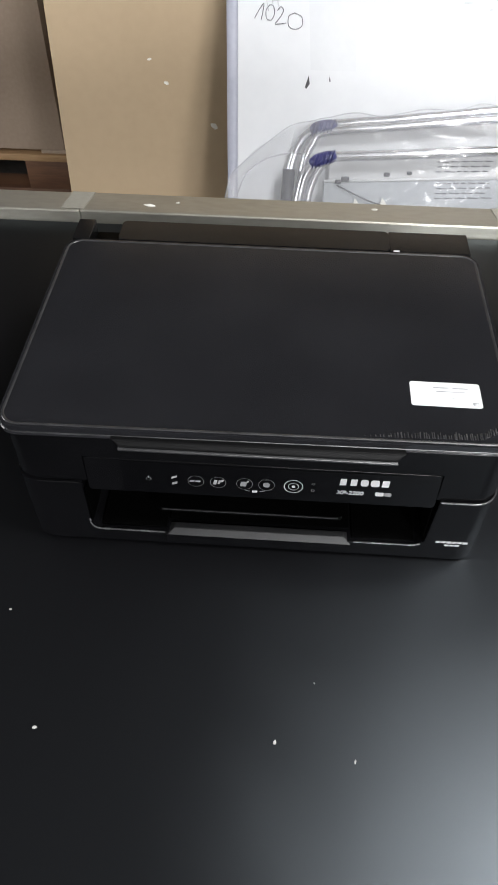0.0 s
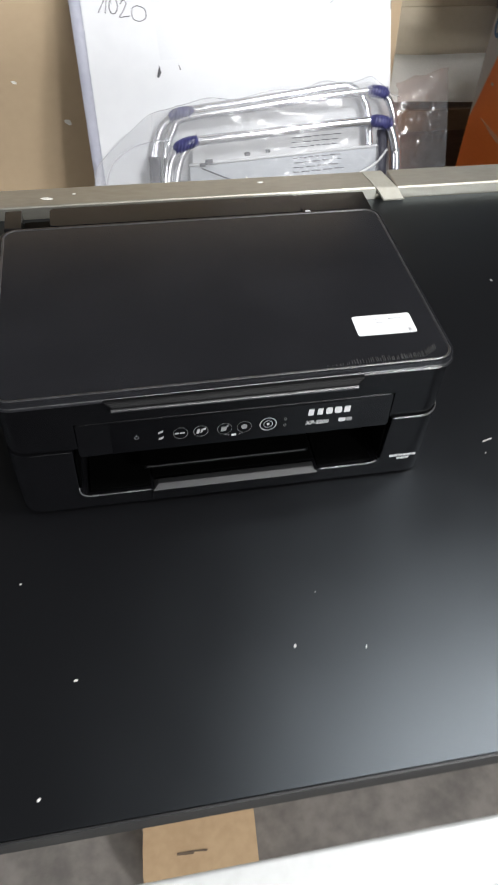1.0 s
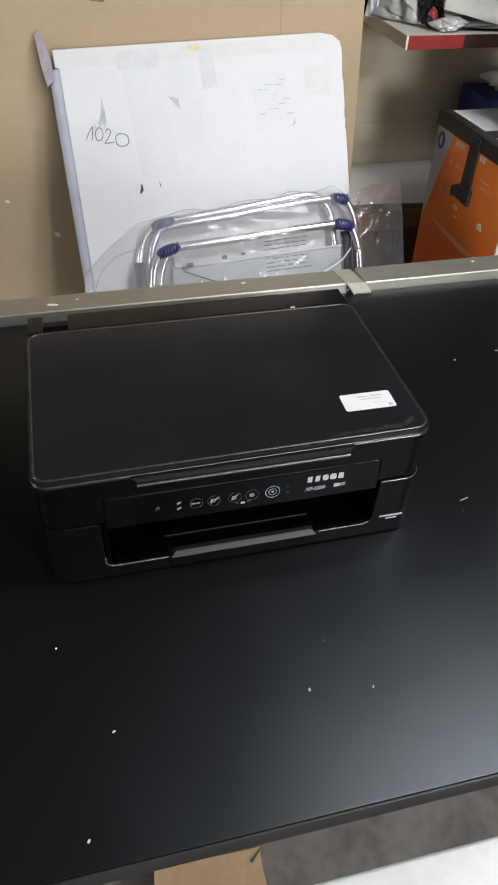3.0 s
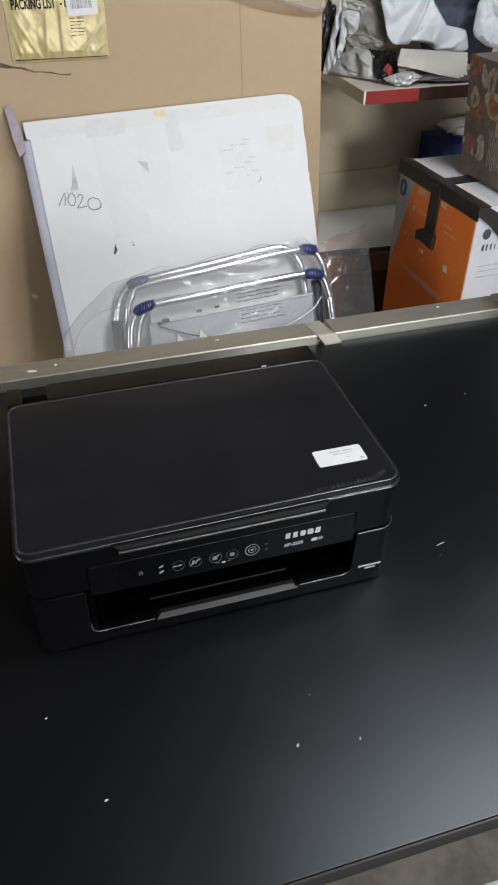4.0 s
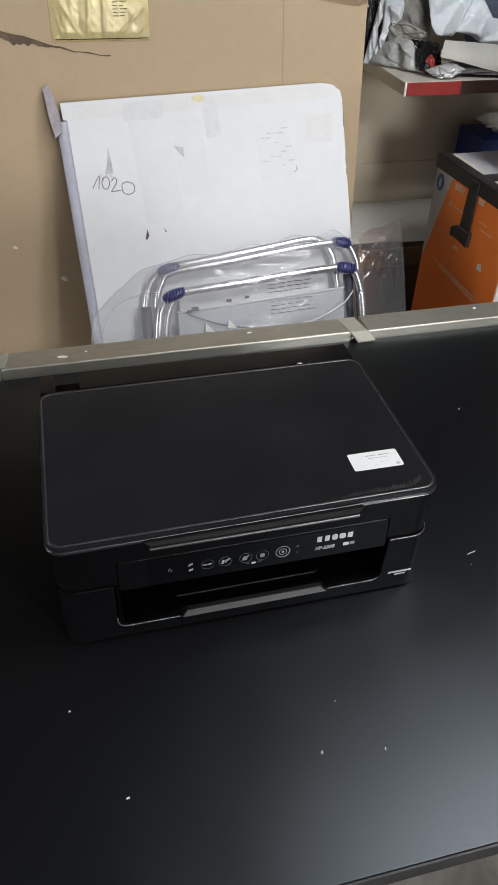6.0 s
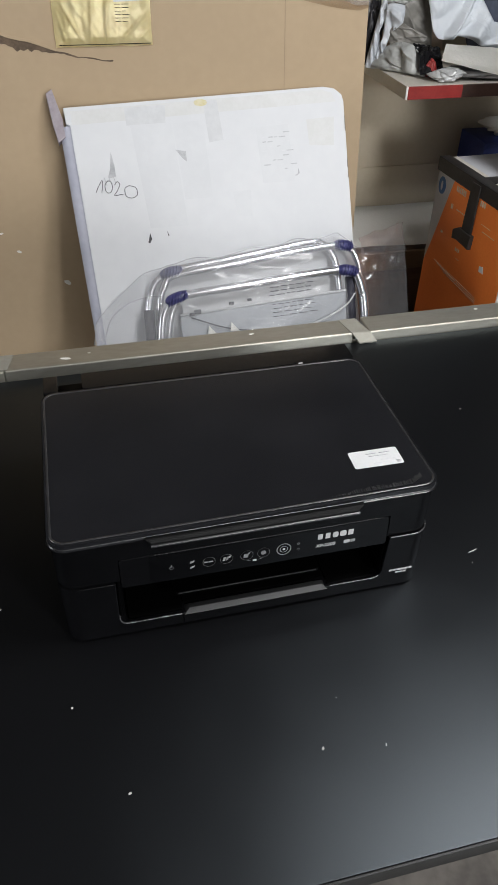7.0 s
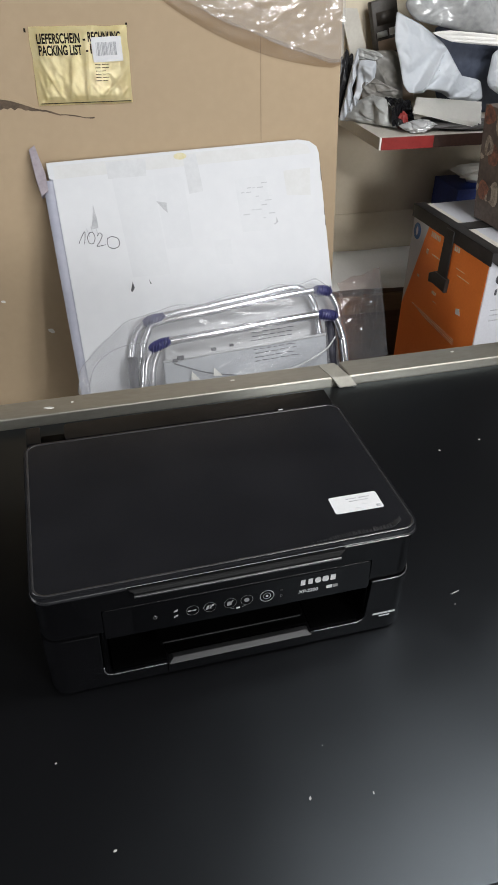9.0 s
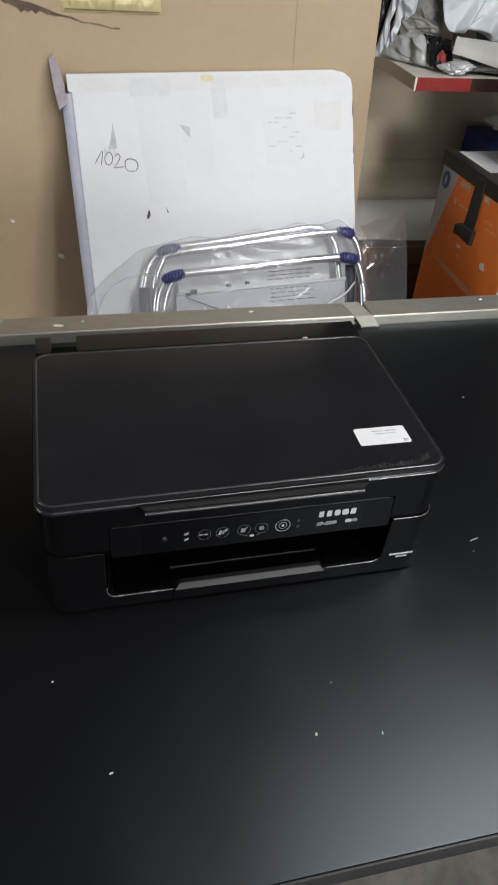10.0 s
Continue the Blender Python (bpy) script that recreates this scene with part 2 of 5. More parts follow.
    "foam": material("white_foam_sheet", (0.86, 0.85, 0.81), (0.92, 0.91, 0.87), rough=0.8, scale=8, fine=120, bump=0.3, bump_dist=0.003),
    "yellowwrap": material("yellowish_plastic_wrap", (0.27, 0.235, 0.14), (0.37, 0.33, 0.21), rough=0.35, rough_var=0.12, scale=10, fine=60, bump=0.2, bump_dist=0.004),
    "bluebox": material("blue_carton", (0.015, 0.03, 0.17), (0.03, 0.06, 0.27), rough=0.5, scale=10, fine=100, bump=0.05),
    "mailgrey": material("grey_plastic_mailer", (0.34, 0.35, 0.34), (0.5, 0.51, 0.5), rough=0.3, rough_var=0.12, scale=12, fine=60, bump=0.12, bump_dist=0.006),
    "mailwhite": material("white_plastic_mailer", (0.52, 0.555, 0.6), (0.62, 0.655, 0.695), rough=0.4, rough_var=0.14, scale=12, fine=36, bump=0.13, bump_dist=0.006),
    "mailnavy": material("dark_slate_plastic_bag", (0.045, 0.055, 0.085), (0.085, 0.1, 0.14), rough=0.45, scale=12, fine=60, bump=0.3, bump_dist=0.005),
    "mailsilver": material("silver_grey_plastic_bag", (0.42, 0.43, 0.43), (0.62, 0.63, 0.63), rough=0.22, rough_var=0.12, metal=0.25, scale=16, fine=60, bump=0.15, bump_dist=0.006),
    "greysack": material("dull_grey_plastic_sack", (0.15, 0.145, 0.13), (0.26, 0.25, 0.23), rough=0.4, rough_var=0.1, scale=12, fine=60, bump=0.3, bump_dist=0.005),
    "darksack": material("dark_grey_plastic_sack", (0.05, 0.047, 0.045), (0.1, 0.095, 0.09), rough=0.4, rough_var=0.1, scale=12, fine=60, bump=0.3, bump_dist=0.005),
    "mailblack": material("black_plastic_wrapping", (0.012, 0.012, 0.014), (0.03, 0.03, 0.034), rough=0.22, rough_var=0.1, scale=16, fine=60, bump=0.4, bump_dist=0.004),
    "paper": material("off_white_paper", (0.68, 0.67, 0.62), (0.78, 0.77, 0.72), rough=0.7, scale=20, fine=150, bump=0.1),
    "scrap": material("white_paper_scrap", (0.44, 0.425, 0.41), (0.58, 0.565, 0.54), rough=0.7, scale=60, fine=300, bump=0.1),
    "cleartube": film("clear_bag_film", (0.985, 0.985, 0.99), haze=0.17, gloss=0.033, rough=0.16),
    "tail": film("hazy_bag_film", (0.72, 0.61, 0.58), haze=0.07, gloss=0.09, rough=0.12),
    "seam": film("pale_edge_film", (0.9, 0.91, 0.93), haze=0.35, gloss=0.14, rough=0.15),
    "wrap": film("clear_wrap_film", (0.93, 0.92, 0.9), haze=0.16, gloss=0.09, rough=0.12),
    "wrapfold": film("shadow_tint_film", (0.78, 0.74, 0.69), haze=0.02, gloss=0.035, rough=0.35),
}


def laminate(name, colour, tint, rough, wide, share, ior=1.5):
    """Matt black laminate: a near-black body under a satin sheen with smudges and fine pearl grain."""
    m = bpy.data.materials.new(name)
    m.use_nodes = True
    nt = m.node_tree
    n, l = nt.nodes, nt.links
    n.remove(n["Principled BSDF"])
    body, sheen, mix, fres = n.new("ShaderNodeBsdfDiffuse"), n.new("ShaderNodeBsdfGlossy"), n.new("ShaderNodeMixShader"), n.new("ShaderNodeFresnel")
    body.inputs[0].default_value = (*colour, 1)
    sheen.distribution = "BECKMANN"
    sheen.inputs["Color"].default_value = (*tint, 1)
    fres.inputs["IOR"].default_value = ior
    co, smudge, grain = n.new("ShaderNodeTexCoord"), n.new("ShaderNodeTexNoise"), n.new("ShaderNodeTexNoise")
    smudge.inputs["Scale"].default_value, smudge.inputs["Detail"].default_value = 9.0, 8
    grain.inputs["Scale"].default_value, grain.inputs["Detail"].default_value = 900.0, 2
    for t in (smudge, grain):
        l.new(co.outputs["Object"], t.inputs["Vector"])
    span = n.new("ShaderNodeMapRange")
    span.inputs["To Min"].default_value, span.inputs["To Max"].default_value = rough - 0.065, rough + 0.065
    l.new(smudge.outputs["Fac"], span.inputs["Value"])
    l.new(span.outputs[0], sheen.inputs["Roughness"])
    b = n.new("ShaderNodeBump")
    b.inputs["Strength"].default_value, b.inputs["Distance"].default_value = 0.03, 0.0003
    l.new(grain.outputs["Fac"], b.inputs["Height"])
    l.new(b.outputs[0], sheen.inputs["Normal"])
    # the sheen's wide skirt, as pearl-textured laminate has it
    skirt, both = n.new("ShaderNodeBsdfGlossy"), n.new("ShaderNodeMixShader")
    skirt.distribution = "BECKMANN"
    skirt.inputs["Color"].default_value = (*tint, 1)
    skirt.inputs["Roughness"].default_value = wide
    both.inputs[0].default_value = share
    l.new(sheen.outputs[0], both.inputs[1])
    l.new(skirt.outputs[0], both.inputs[2])
    l.new(fres.outputs[0], mix.inputs[0])
    l.new(body.outputs[0], mix.inputs[1])
    l.new(both.outputs[0], mix.inputs[2])
    l.new(mix.outputs[0], n["Material Output"].inputs["Surface"])
    return m


M["tabletop"] = laminate("black_laminate", (0.0047, 0.0047, 0.0053), (0.82, 0.92, 1.0), 0.385, 0.54, 0.1, 1.55)
lampglow = bpy.data.materials.new("lamp_diffuser")
lampglow.use_nodes = True
lampglow.node_tree.nodes["Principled BSDF"].inputs["Emission Color"].default_value = (0.97, 0.985, 1.0, 1)
lampglow.node_tree.nodes["Principled BSDF"].inputs["Emission Strength"].default_value = 4.0


# ---- mesh tools ----
def finish(bm, angle=38):
    for f in bm.faces:
        f.smooth = True
    for e in bm.edges:
        if len(e.link_faces) == 2 and e.calc_face_angle(0) > radians(angle):
            e.smooth = False


def thing(name, label, category, place=None, group="", kind=""):
    ob = new(name)
    ob.empty_display_size = 0.05
    ob.matrix_world = place or Matrix()
    return tagged(ob, label, category, group, kind)


def part(name, bm, mat, parent=None, label="", angle=38):
    finish(bm, angle)
    me = bpy.data.meshes.new(name)
    bm.to_mesh(me)
    bm.free()
    me.materials.append(M[mat] if isinstance(mat, str) else mat)
    ob = new(name, me)
    ob.parent = parent
    if label:
        ob["label"] = label
    return ob


def bm_box(x0, x1, y0, y1, z0, z1, bev=0.0, seg=2, into=None):
    bm = into or bmesh.new()
    vs = [bm.verts.new(c) for c in ((x0, y0, z0), (x1, y0, z0), (x1, y1, z0), (x0, y1, z0), (x0, y0, z1), (x1, y0, z1), (x1, y1, z1), (x0, y1, z1))]
    fs = [bm.faces.new([vs[i] for i in q]) for q in ((0, 3, 2, 1), (4, 5, 6, 7), (0, 1, 5, 4), (1, 2, 6, 5), (2, 3, 7, 6), (3, 0, 4, 7))]
    if bev:
        es = list({e for f in fs for e in f.edges})
        bmesh.ops.bevel(bm, geom=es, offset=bev, segments=seg, profile=0.5, affect="EDGES")
    return bm


def rounded(x0, x1, y0, y1, r, seg=6):
    pts = []
    for cx, cy, a in ((x1 - r, y1 - r, 0), (x0 + r, y1 - r, 90), (x0 + r, y0 + r, 180), (x1 - r, y0 + r, 270)):
        pts += [(cx + r * math.cos(radians(a + 90 * k / seg)), cy + r * math.sin(radians(a + 90 * k / seg))) for k in range(seg + 1)]
    return pts


def bm_prism(pts, lo, hi, axis="z", into=None, bev_hi=0.0, bev_lo=0.0, seg=3):
    """A flat outline drawn out along an axis. axis z: points are x, y; axis y: points are x, z; axis x: points are y, z."""
    bm = into or bmesh.new()

    def at(p, d):
        return {"z": (p[0], p[1], d), "y": (p[0], d, p[1]), "x": (d, p[0], p[1])}[axis]

    a, b = [bm.verts.new(at(p, lo)) for p in pts], [bm.verts.new(at(p, hi)) for p in pts]
    f0, f1 = bm.faces.new(a), bm.faces.new(b)
    k = len(pts)
    for i in range(k):
        bm.faces.new((a[i], a[(i + 1) % k], b[(i + 1) % k], b[i]))
    e0, e1 = list(f0.edges), list(f1.edges)
    if bev_hi:
        bmesh.ops.bevel(bm, geom=e1, offset=bev_hi, segments=seg, profile=0.5, affect="EDGES")
    if bev_lo:
        bmesh.ops.bevel(bm, geom=[e for e in e0 if e.is_valid], offset=bev_lo, segments=seg, profile=0.5, affect="EDGES")
    bmesh.ops.recalc_face_normals(bm, faces=bm.faces[:])
    return bm


def smooth_path(pts, steps=6):
    """Catmull-Rom through points."""
    p = [Vector(q) for q in pts]
    p = [p[0] * 2 - p[1]] + p + [p[-1] * 2 - p[-2]]
    out = []
    for i in range(1, len(p) - 2):
        for s in range(steps):
            t = s / steps
            a, b, c, d = p[i - 1], p[i], p[i + 1], p[i + 2]
            out.append(0.5 * (2 * b + (c - a) * t + (2 * a - 5 * b + 4 * c - d) * t * t + (3 * b - a - 3 * c + d) * t ** 3))
    return out + [p[-2]]


def bm_tube(pts, r, sides=10, into=None, flat=1.0):
    bm = into or bmesh.new()
    rings, side = [], None
    for i, p in enumerate(pts):
        ahead = (Vector(pts[min(i + 1, len(pts) - 1)]) - Vector(pts[max(i - 1, 0)])).normalized()
        if side is None:
            side = ahead.orthogonal().normalized()
        side = (side - ahead * side.dot(ahead)).normalized()
        up = ahead.cross(side)
        rr = r(i / (len(pts) - 1)) if callable(r) else r
        rings.append([bm.verts.new(Vector(p) + rr * (math.cos(a) * side + flat * math.sin(a) * up)) for a in (2 * math.pi * k / sides for k in range(sides))])
    for a, b in zip(rings, rings[1:]):
        for k in range(sides):
            bm.faces.new((a[k], a[(k + 1) % sides], b[(k + 1) % sides], b[k]))
    bm.faces.new(rings[0][::-1]), bm.faces.new(rings[-1])
    return bm


def bm_grid(nu, nv, fn, thick=0.0):
    """A sheet: fn(u, v) for u, v from 0 to 1 gives the place."""
    bm = bmesh.new()
    g = [[bm.verts.new(fn(i / nu, j / nv)) for j in range(nv + 1)] for i in range(nu + 1)]
    for i in range(nu):
        for j in range(nv):
            bm.faces.new((g[i][j], g[i + 1][j], g[i + 1][j + 1], g[i][j + 1]))
    if thick:
        bmesh.ops.solidify(bm, geom=bm.faces[:], thickness=thick)
    return bm


def lettering(name, text, size, m, mat, parent, label="", extrude=0.0002, squash=1.0, shear=0.0, bold=0.0, width=0.0):
    """Words as a mesh in Blender's own font: x to the right, y up, z out of the sheet, then placed by m."""
    cu = bpy.data.curves.new(name, "FONT")
    cu.body, cu.size, cu.extrude, cu.shear, cu.offset = text, size, extrude, shear, bold
    cu.resolution_u = 3
    tmp = new("tmp", cu)
    dg = bpy.context.evaluated_depsgraph_get()
    me = bpy.data.meshes.new_from_object(tmp.evaluated_get(dg))
    bpy.data.objects.remove(tmp)
    if width:
        squash = width / max(v.co.x for v in me.vertices)
    me.transform(m @ Matrix.Diagonal((squash, 1, 1, 1)))
    me.materials.clear()
    me.materials.append(M[mat])
    ob = new(name, me)
    ob.parent = parent
    if label:
        ob["label"] = label
    return ob


def bm_pillow(outline, seed, bulge=0.03, crease=0.006, freq=(9, 26), turn=0.6, lean=0.0, rings=26, steps=10, crinkle=0.0):
    """A limp bag seen from the front: outline in x, z; swollen towards -y, creased one way, with a flat back."""
    pts = [Vector((x, 0, z)) for x, z in outline]
    loop = []
    for i in range(len(pts)):
        a, b, c, d = (pts[(i + k - 1) % len(pts)] for k in range(4))
        for s in range(steps):
            t = s / steps
            round_way = 0.5 * (2 * b + (c - a) * t + (2 * a - 5 * b + 4 * c - d) * t * t + (3 * b - a - 3 * c + d) * t ** 3)
            loop.append(round_way * 0.45 + (b + (c - b) * t) * 0.55)
    rnd = random.Random(seed)
    wide, tall = max(p.x for p in pts) - min(p.x for p in pts), max(p.z for p in pts) - min(p.z for p in pts)
    folds = [(turn + rnd.gauss(0, 0.45), rnd.uniform(-0.5, 0.5), rnd.choice((-0.6, 0.7, 1.0)), rnd.uniform(0.035, 0.13)) for _ in range(11)]
    mid = sum(loop, Vector()) / len(loop)
    low = min(p.z for p in loop)
    bm = bmesh.new()
    off = Vector((seed * 3.7, seed * 1.9, seed * 5.3))
    ca, sa = math.cos(turn), math.sin(turn)

    def row(r, front):
        line = []
        for p in loop:
            q = mid + (p - mid) * r
            u, v = q.x * ca + q.z * sa, -q.x * sa + q.z * ca
            n = Vector((u * freq[0], v * freq[1], 0)) + off
            h = bulge * (1 - r ** 7) * (0.75 + 0.5 * noise.noise(n * 0.3 + off))
            for ang, o, k, w in folds:
                e = (q.x - mid.x) / wide * math.sin(ang) + (q.z - mid.z) / tall * math.cos(ang) - o
                h += crease * k * max(0, 1 - abs(e) / w) * min(1, (1 - r) * 6)
            h += 0.25 * crease * (ridged(n, 2) - 0.2) * min(1, (1 - r) * 6)
            if crinkle:
                c = Vector((q.x * 34, q.z * 34, seed))
                h += crinkle * (ridged(c + 0.8 * noise.noise_vector(c * 0.6), 2) - 0.3) * min(1, (1 - r) * 9) * (0.35 + 0.65 * r ** 2)
            y = -max(0.001, h) if front else 0.004
            line.append(bm.verts.new((q.x, y + lean * (q.z - low), q.z)))
        return line

    k = len(loop)
    rows = [row(1 - i / rings, True) for i in range(rings)]
    for a, b in zip(rows, rows[1:]):
        for i in range(k):
            bm.faces.new((a[i], a[(i + 1) % k], b[(i + 1) % k], b[i]))
    bm.faces.new(rows[-1])
    back = row(0.98, False)
    for i in range(k):
        bm.faces.new((rows[0][(i + 1) % k], rows[0][i], back[i], back[(i + 1) % k]))
    bm.faces.new(back[::-1])
    return bm


def ridged(p, octaves=3):
    total, amp = 0.0, 1.0
    for _ in range(octaves):
        total += amp * (1 - abs(noise.noise(p)) * 2)
        p, amp = p * 2.1 + Vector((3.1, 1.7, 4.2)), amp * 0.5
    return total / 1.75


def bm_crumple(size, seed, amount=0.25, freq=2.2, cuts=26, power=2.8, squeeze=None):
    """A crumpled bag: flat facets meeting in creases, a few deep folds, fine wrinkles, and a flat underside at z = 0."""
    rnd = random.Random(seed)
    planes = []
    for _ in range(26):
        n = Vector((rnd.gauss(0, 1), rnd.gauss(0, 1), rnd.gauss(0, 1))).normalized()
        planes.append((n, 0.66 + 0.3 * rnd.random()))
    folds = []
    for _ in range(7):
        n = Vector((rnd.gauss(0, 1), rnd.gauss(0, 1), rnd.gauss(0, 0.6))).normalized()
        folds.append((n, rnd.uniform(-0.5, 0.5), rnd.uniform(0.5, 1.0)))
    bm = bmesh.new()
    bmesh.ops.create_cube(bm, size=2)
    bmesh.ops.subdivide_edges(bm, edges=bm.edges[:], cuts=cuts, use_grid_fill=True)
    off = Vector((seed * 7.3, seed * 3.1, seed * 5.7))
    sx, sy, sz = size
    for v in bm.verts:
        d = v.co.normalized()
        rad = (abs(d.x) ** power + abs(d.y) ** power + abs(d.z) ** power) ** (-1 / power)
        for n, r in planes:
            c = d.dot(n)
            if c > 0.2:
                rad = min(rad, r / c)
        for n, o, deep in folds:
            rad *= 1 - amount * 0.45 * deep * max(0, 1 - abs(d.dot(n) - o) * 7)
        q = d * freq + off
        rad *= 1 + amount * 0.1 * ridged(q * 2 + 0.4 * noise.noise_vector(q))
        p = d * rad
        x, y, z = p.x * sx / 2, p.y * sy / 2, max(0.0, (p.z + 0.85) * sz / 2)
        if squeeze:
            x, y, z = squeeze(x, y, z)
        v.co = (x, y, z)
    return bm


def bm_drape(corners, seed, bulge=0.02, fold=0.012, n=36, thick=0.003):
    """A limp sheet of plastic between four corners (bottom left, bottom right, top right, top left), with folds."""
    a, b, c, d = (Vector(k) for k in corners)
    out = (b - a).cross(d - a).normalized()
    rnd = random.Random(seed)
    lines = [(rnd.uniform(0, math.pi), rnd.uniform(0.2, 0.8), rnd.uniform(-1, 1)) for _ in range(9)]

    def fn(u, v):
        p = a * (1 - u) * (1 - v) + b * u * (1 - v) + c * u * v + d * (1 - u) * v
        h = bulge * math.sin(math.pi * u) * math.sin(math.pi * v)
        for ang, o, k in lines:
            s = (u - 0.5) * math.cos(ang) + (v - 0.5) * math.sin(ang) + 0.5 - o
            h += fold * k * max(0, 1 - abs(s) * 5)
        q = Vector((u * 5, v * 5, seed))
        h += fold * 0.35 * noise.noise(q * 1.7)
        edge = 0.03 * (noise.noise(q + Vector((7, 1, 0))))
        return p + out * h + (b - a) * edge * (abs(u - 0.5) * 2) + (d - a) * edge * (abs(v - 0.5) * 2)

    return bm_grid(n, n, fn, thick=thick)


# ---- the room ----
def slab(name, x0, x1, y0, y1, z0, z1, mat, label):
    return tagged(part(name, bm_box(x0, x1, y0, y1, z0, z1), mat), label, name.split("_")[0], kind="structure")


slab("floor", -2.7, 2.9, -4.3, 4.1, -0.1, 0.0, "concrete", "worn grey concrete floor with stains")
# unseen top and right end left off, so the table reflects darker room
slab("wall_partition", 0.3, 1.64, 1.92, 2.07, 0.004, 1.45, "wall", "beige painted wall behind the stored goods, cut low out of view")
slab("wall_north", -2.7, 2.9, 4.1, 4.25, 0.004, 2.7, "roomwall", "plain grey plastered wall")
# glowing panes and their openings are added for fill; none is in view
wx0, wx1, wz0, wz1 = WX - 0.55, WX + 0.55, WZ - 0.45, WZ + 0.45
south = bm_box(-2.7, wx0 - 0.05, -4.3, -4.15, 0.004, 2.7)
bm_box(wx1 + 0.05, 2.9, -4.3, -4.15, 0.004, 2.7, into=south)
bm_box(wx0 - 0.05, wx1 + 0.05, -4.3, -4.15, 0.004, wz0 - 0.05, into=south)
bm_box(wx0 - 0.05, wx1 + 0.05, -4.3, -4.15, wz1 + 0.05, 2.7, into=south)
tagged(part("wall_south", south, "southwall"), "plain pale painted wall with an added glowing opening", "wall", kind="structure")
window = tagged(part("window_1", bm_box(wx0, wx1, -4.26, -4.25, wz0, wz1), lampglow), "glowing pane added for fill light, out of view", "window", kind="structure")
frame_bm = bm_box(wx0 - 0.05, wx0, -4.28, -4.17, wz0 - 0.05, wz1 + 0.05)
bm_box(wx1, wx1 + 0.05, -4.28, -4.17, wz0 - 0.05, wz1 + 0.05, into=frame_bm)
bm_box(wx0, wx1, -4.28, -4.17, wz0 - 0.05, wz0, into=frame_bm)
bm_box(wx0, wx1, -4.28, -4.17, wz1, wz1 + 0.05, into=frame_bm)
part("window_frame", frame_bm, "whitepaint", window)
vy0, vy1, vz0, vz1 = VY - 0.45, VY + 0.45, VZ - 0.55, VZ + 0.55
west = bm_box(-2.7, -2.55, -4.146, vy0 - 0.05, 0.004, 2.7)
bm_box(-2.7, -2.55, vy1 + 0.05, 4.096, 0.004, 2.7, into=west)
bm_box(-2.7, -2.55, vy0 - 0.05, vy1 + 0.05, 0.004, vz0 - 0.05, into=west)
bm_box(-2.7, -2.55, vy0 - 0.05, vy1 + 0.05, vz1 + 0.05, 2.7, into=west)
tagged(part("wall_west", west, "roomwall"), "plain grey plastered wall with an added glowing opening", "wall", kind="structure")
window = tagged(part("window_2", bm_box(-2.66, -2.65, vy0, vy1, vz0, vz1), lampglow), "glowing pane added for fill light, out of view", "window", kind="structure")
frame_bm = bm_box(-2.68, -2.57, vy0 - 0.05, vy0, vz0 - 0.05, vz1 + 0.05)
bm_box(-2.68, -2.57, vy1, vy1 + 0.05, vz0 - 0.05, vz1 + 0.05, into=frame_bm)
bm_box(-2.68, -2.57, vy0, vy1, vz0 - 0.05, vz0, into=frame_bm)
bm_box(-2.68, -2.57, vy0, vy1, vz1, vz1 + 0.05, into=frame_bm)
part("window_frame", frame_bm, "whitepaint", window)
slab("wall_east", 2.75, 2.9, -4.146, 4.096, 0.004, 2.7, "roomwall", "plain grey plastered wall")
slab("ceiling", -2.7, 2.9, -4.3, 4.25, 2.704, 2.8, "ceiling", "plain grey concrete ceiling")
part("seam_strip", bm_box(0.5, 1.63, 1.9155, 1.9185, 0.546, 0.549), "wall", bpy.data.objects["wall_partition"])

for place, wide, deep, power in LAMPS:
    fixture = thing("ceiling_light", "unseen white ceiling light with a glowing diffuser, switched on", "ceiling light", pose(place[0], place[1], 2.7), group="ceiling lights")
    bm = bm_box(-wide / 2 - 0.03, wide / 2 + 0.03, -deep / 2 - 0.03, -deep / 2, -0.035, 0)
    bm_box(-wide / 2 - 0.03, wide / 2 + 0.03, deep / 2, deep / 2 + 0.03, -0.035, 0, into=bm)
    bm_box(-wide / 2 - 0.03, -wide / 2, -deep / 2, deep / 2, -0.035, 0, into=bm)
    bm_box(wide / 2, wide / 2 + 0.03, -deep / 2, deep / 2, -0.035, 0, into=bm)
    part("frame", bm, "whitepaint", fixture)
    part("diffuser", bm_box(-wide / 2, wide / 2, -deep / 2, deep / 2, -0.02, -0.01), lampglow, fixture, "glowing white diffuser")


# ---- the bench ----
RAIL_Z, RAIL_F, RAIL_B = T + 0.0175, 0.514, 0.562
table = thing("tabletop", "black laminate tabletop with dust specks and faint scratches", "tabletop", pose(0, 0, T))
part("board", bm_box(-0.72, 0.666, -0.276, RAIL_F - 0.002, -0.022, 0, bev=0.0012), "tabletop", table)
part("edge_band", bm_box(-0.72, 0.666, -0.2785, -0.2761, -0.0215, -0.0008, bev=0.0005), "tableedge", table, "dull black edge band, slightly chipped")

bench = thing("bench_frame", "welded galvanised steel frame round the black tabletop", "workbench", pose(0, 0, 0))


def rail(x0, x1, y0, y1, z0=T - 0.03, z1=RAIL_Z, name="rail", bev=0.003):
    return part(name, bm_box(x0, x1, y0, y1, z0, z1, bev=bev, seg=3), "steel", bench)


rail(-0.95, -0.2625, RAIL_F, RAIL_B, z1=RAIL_Z - 0.001)
rail(-0.262, 0.308, RAIL_F, RAIL_B)
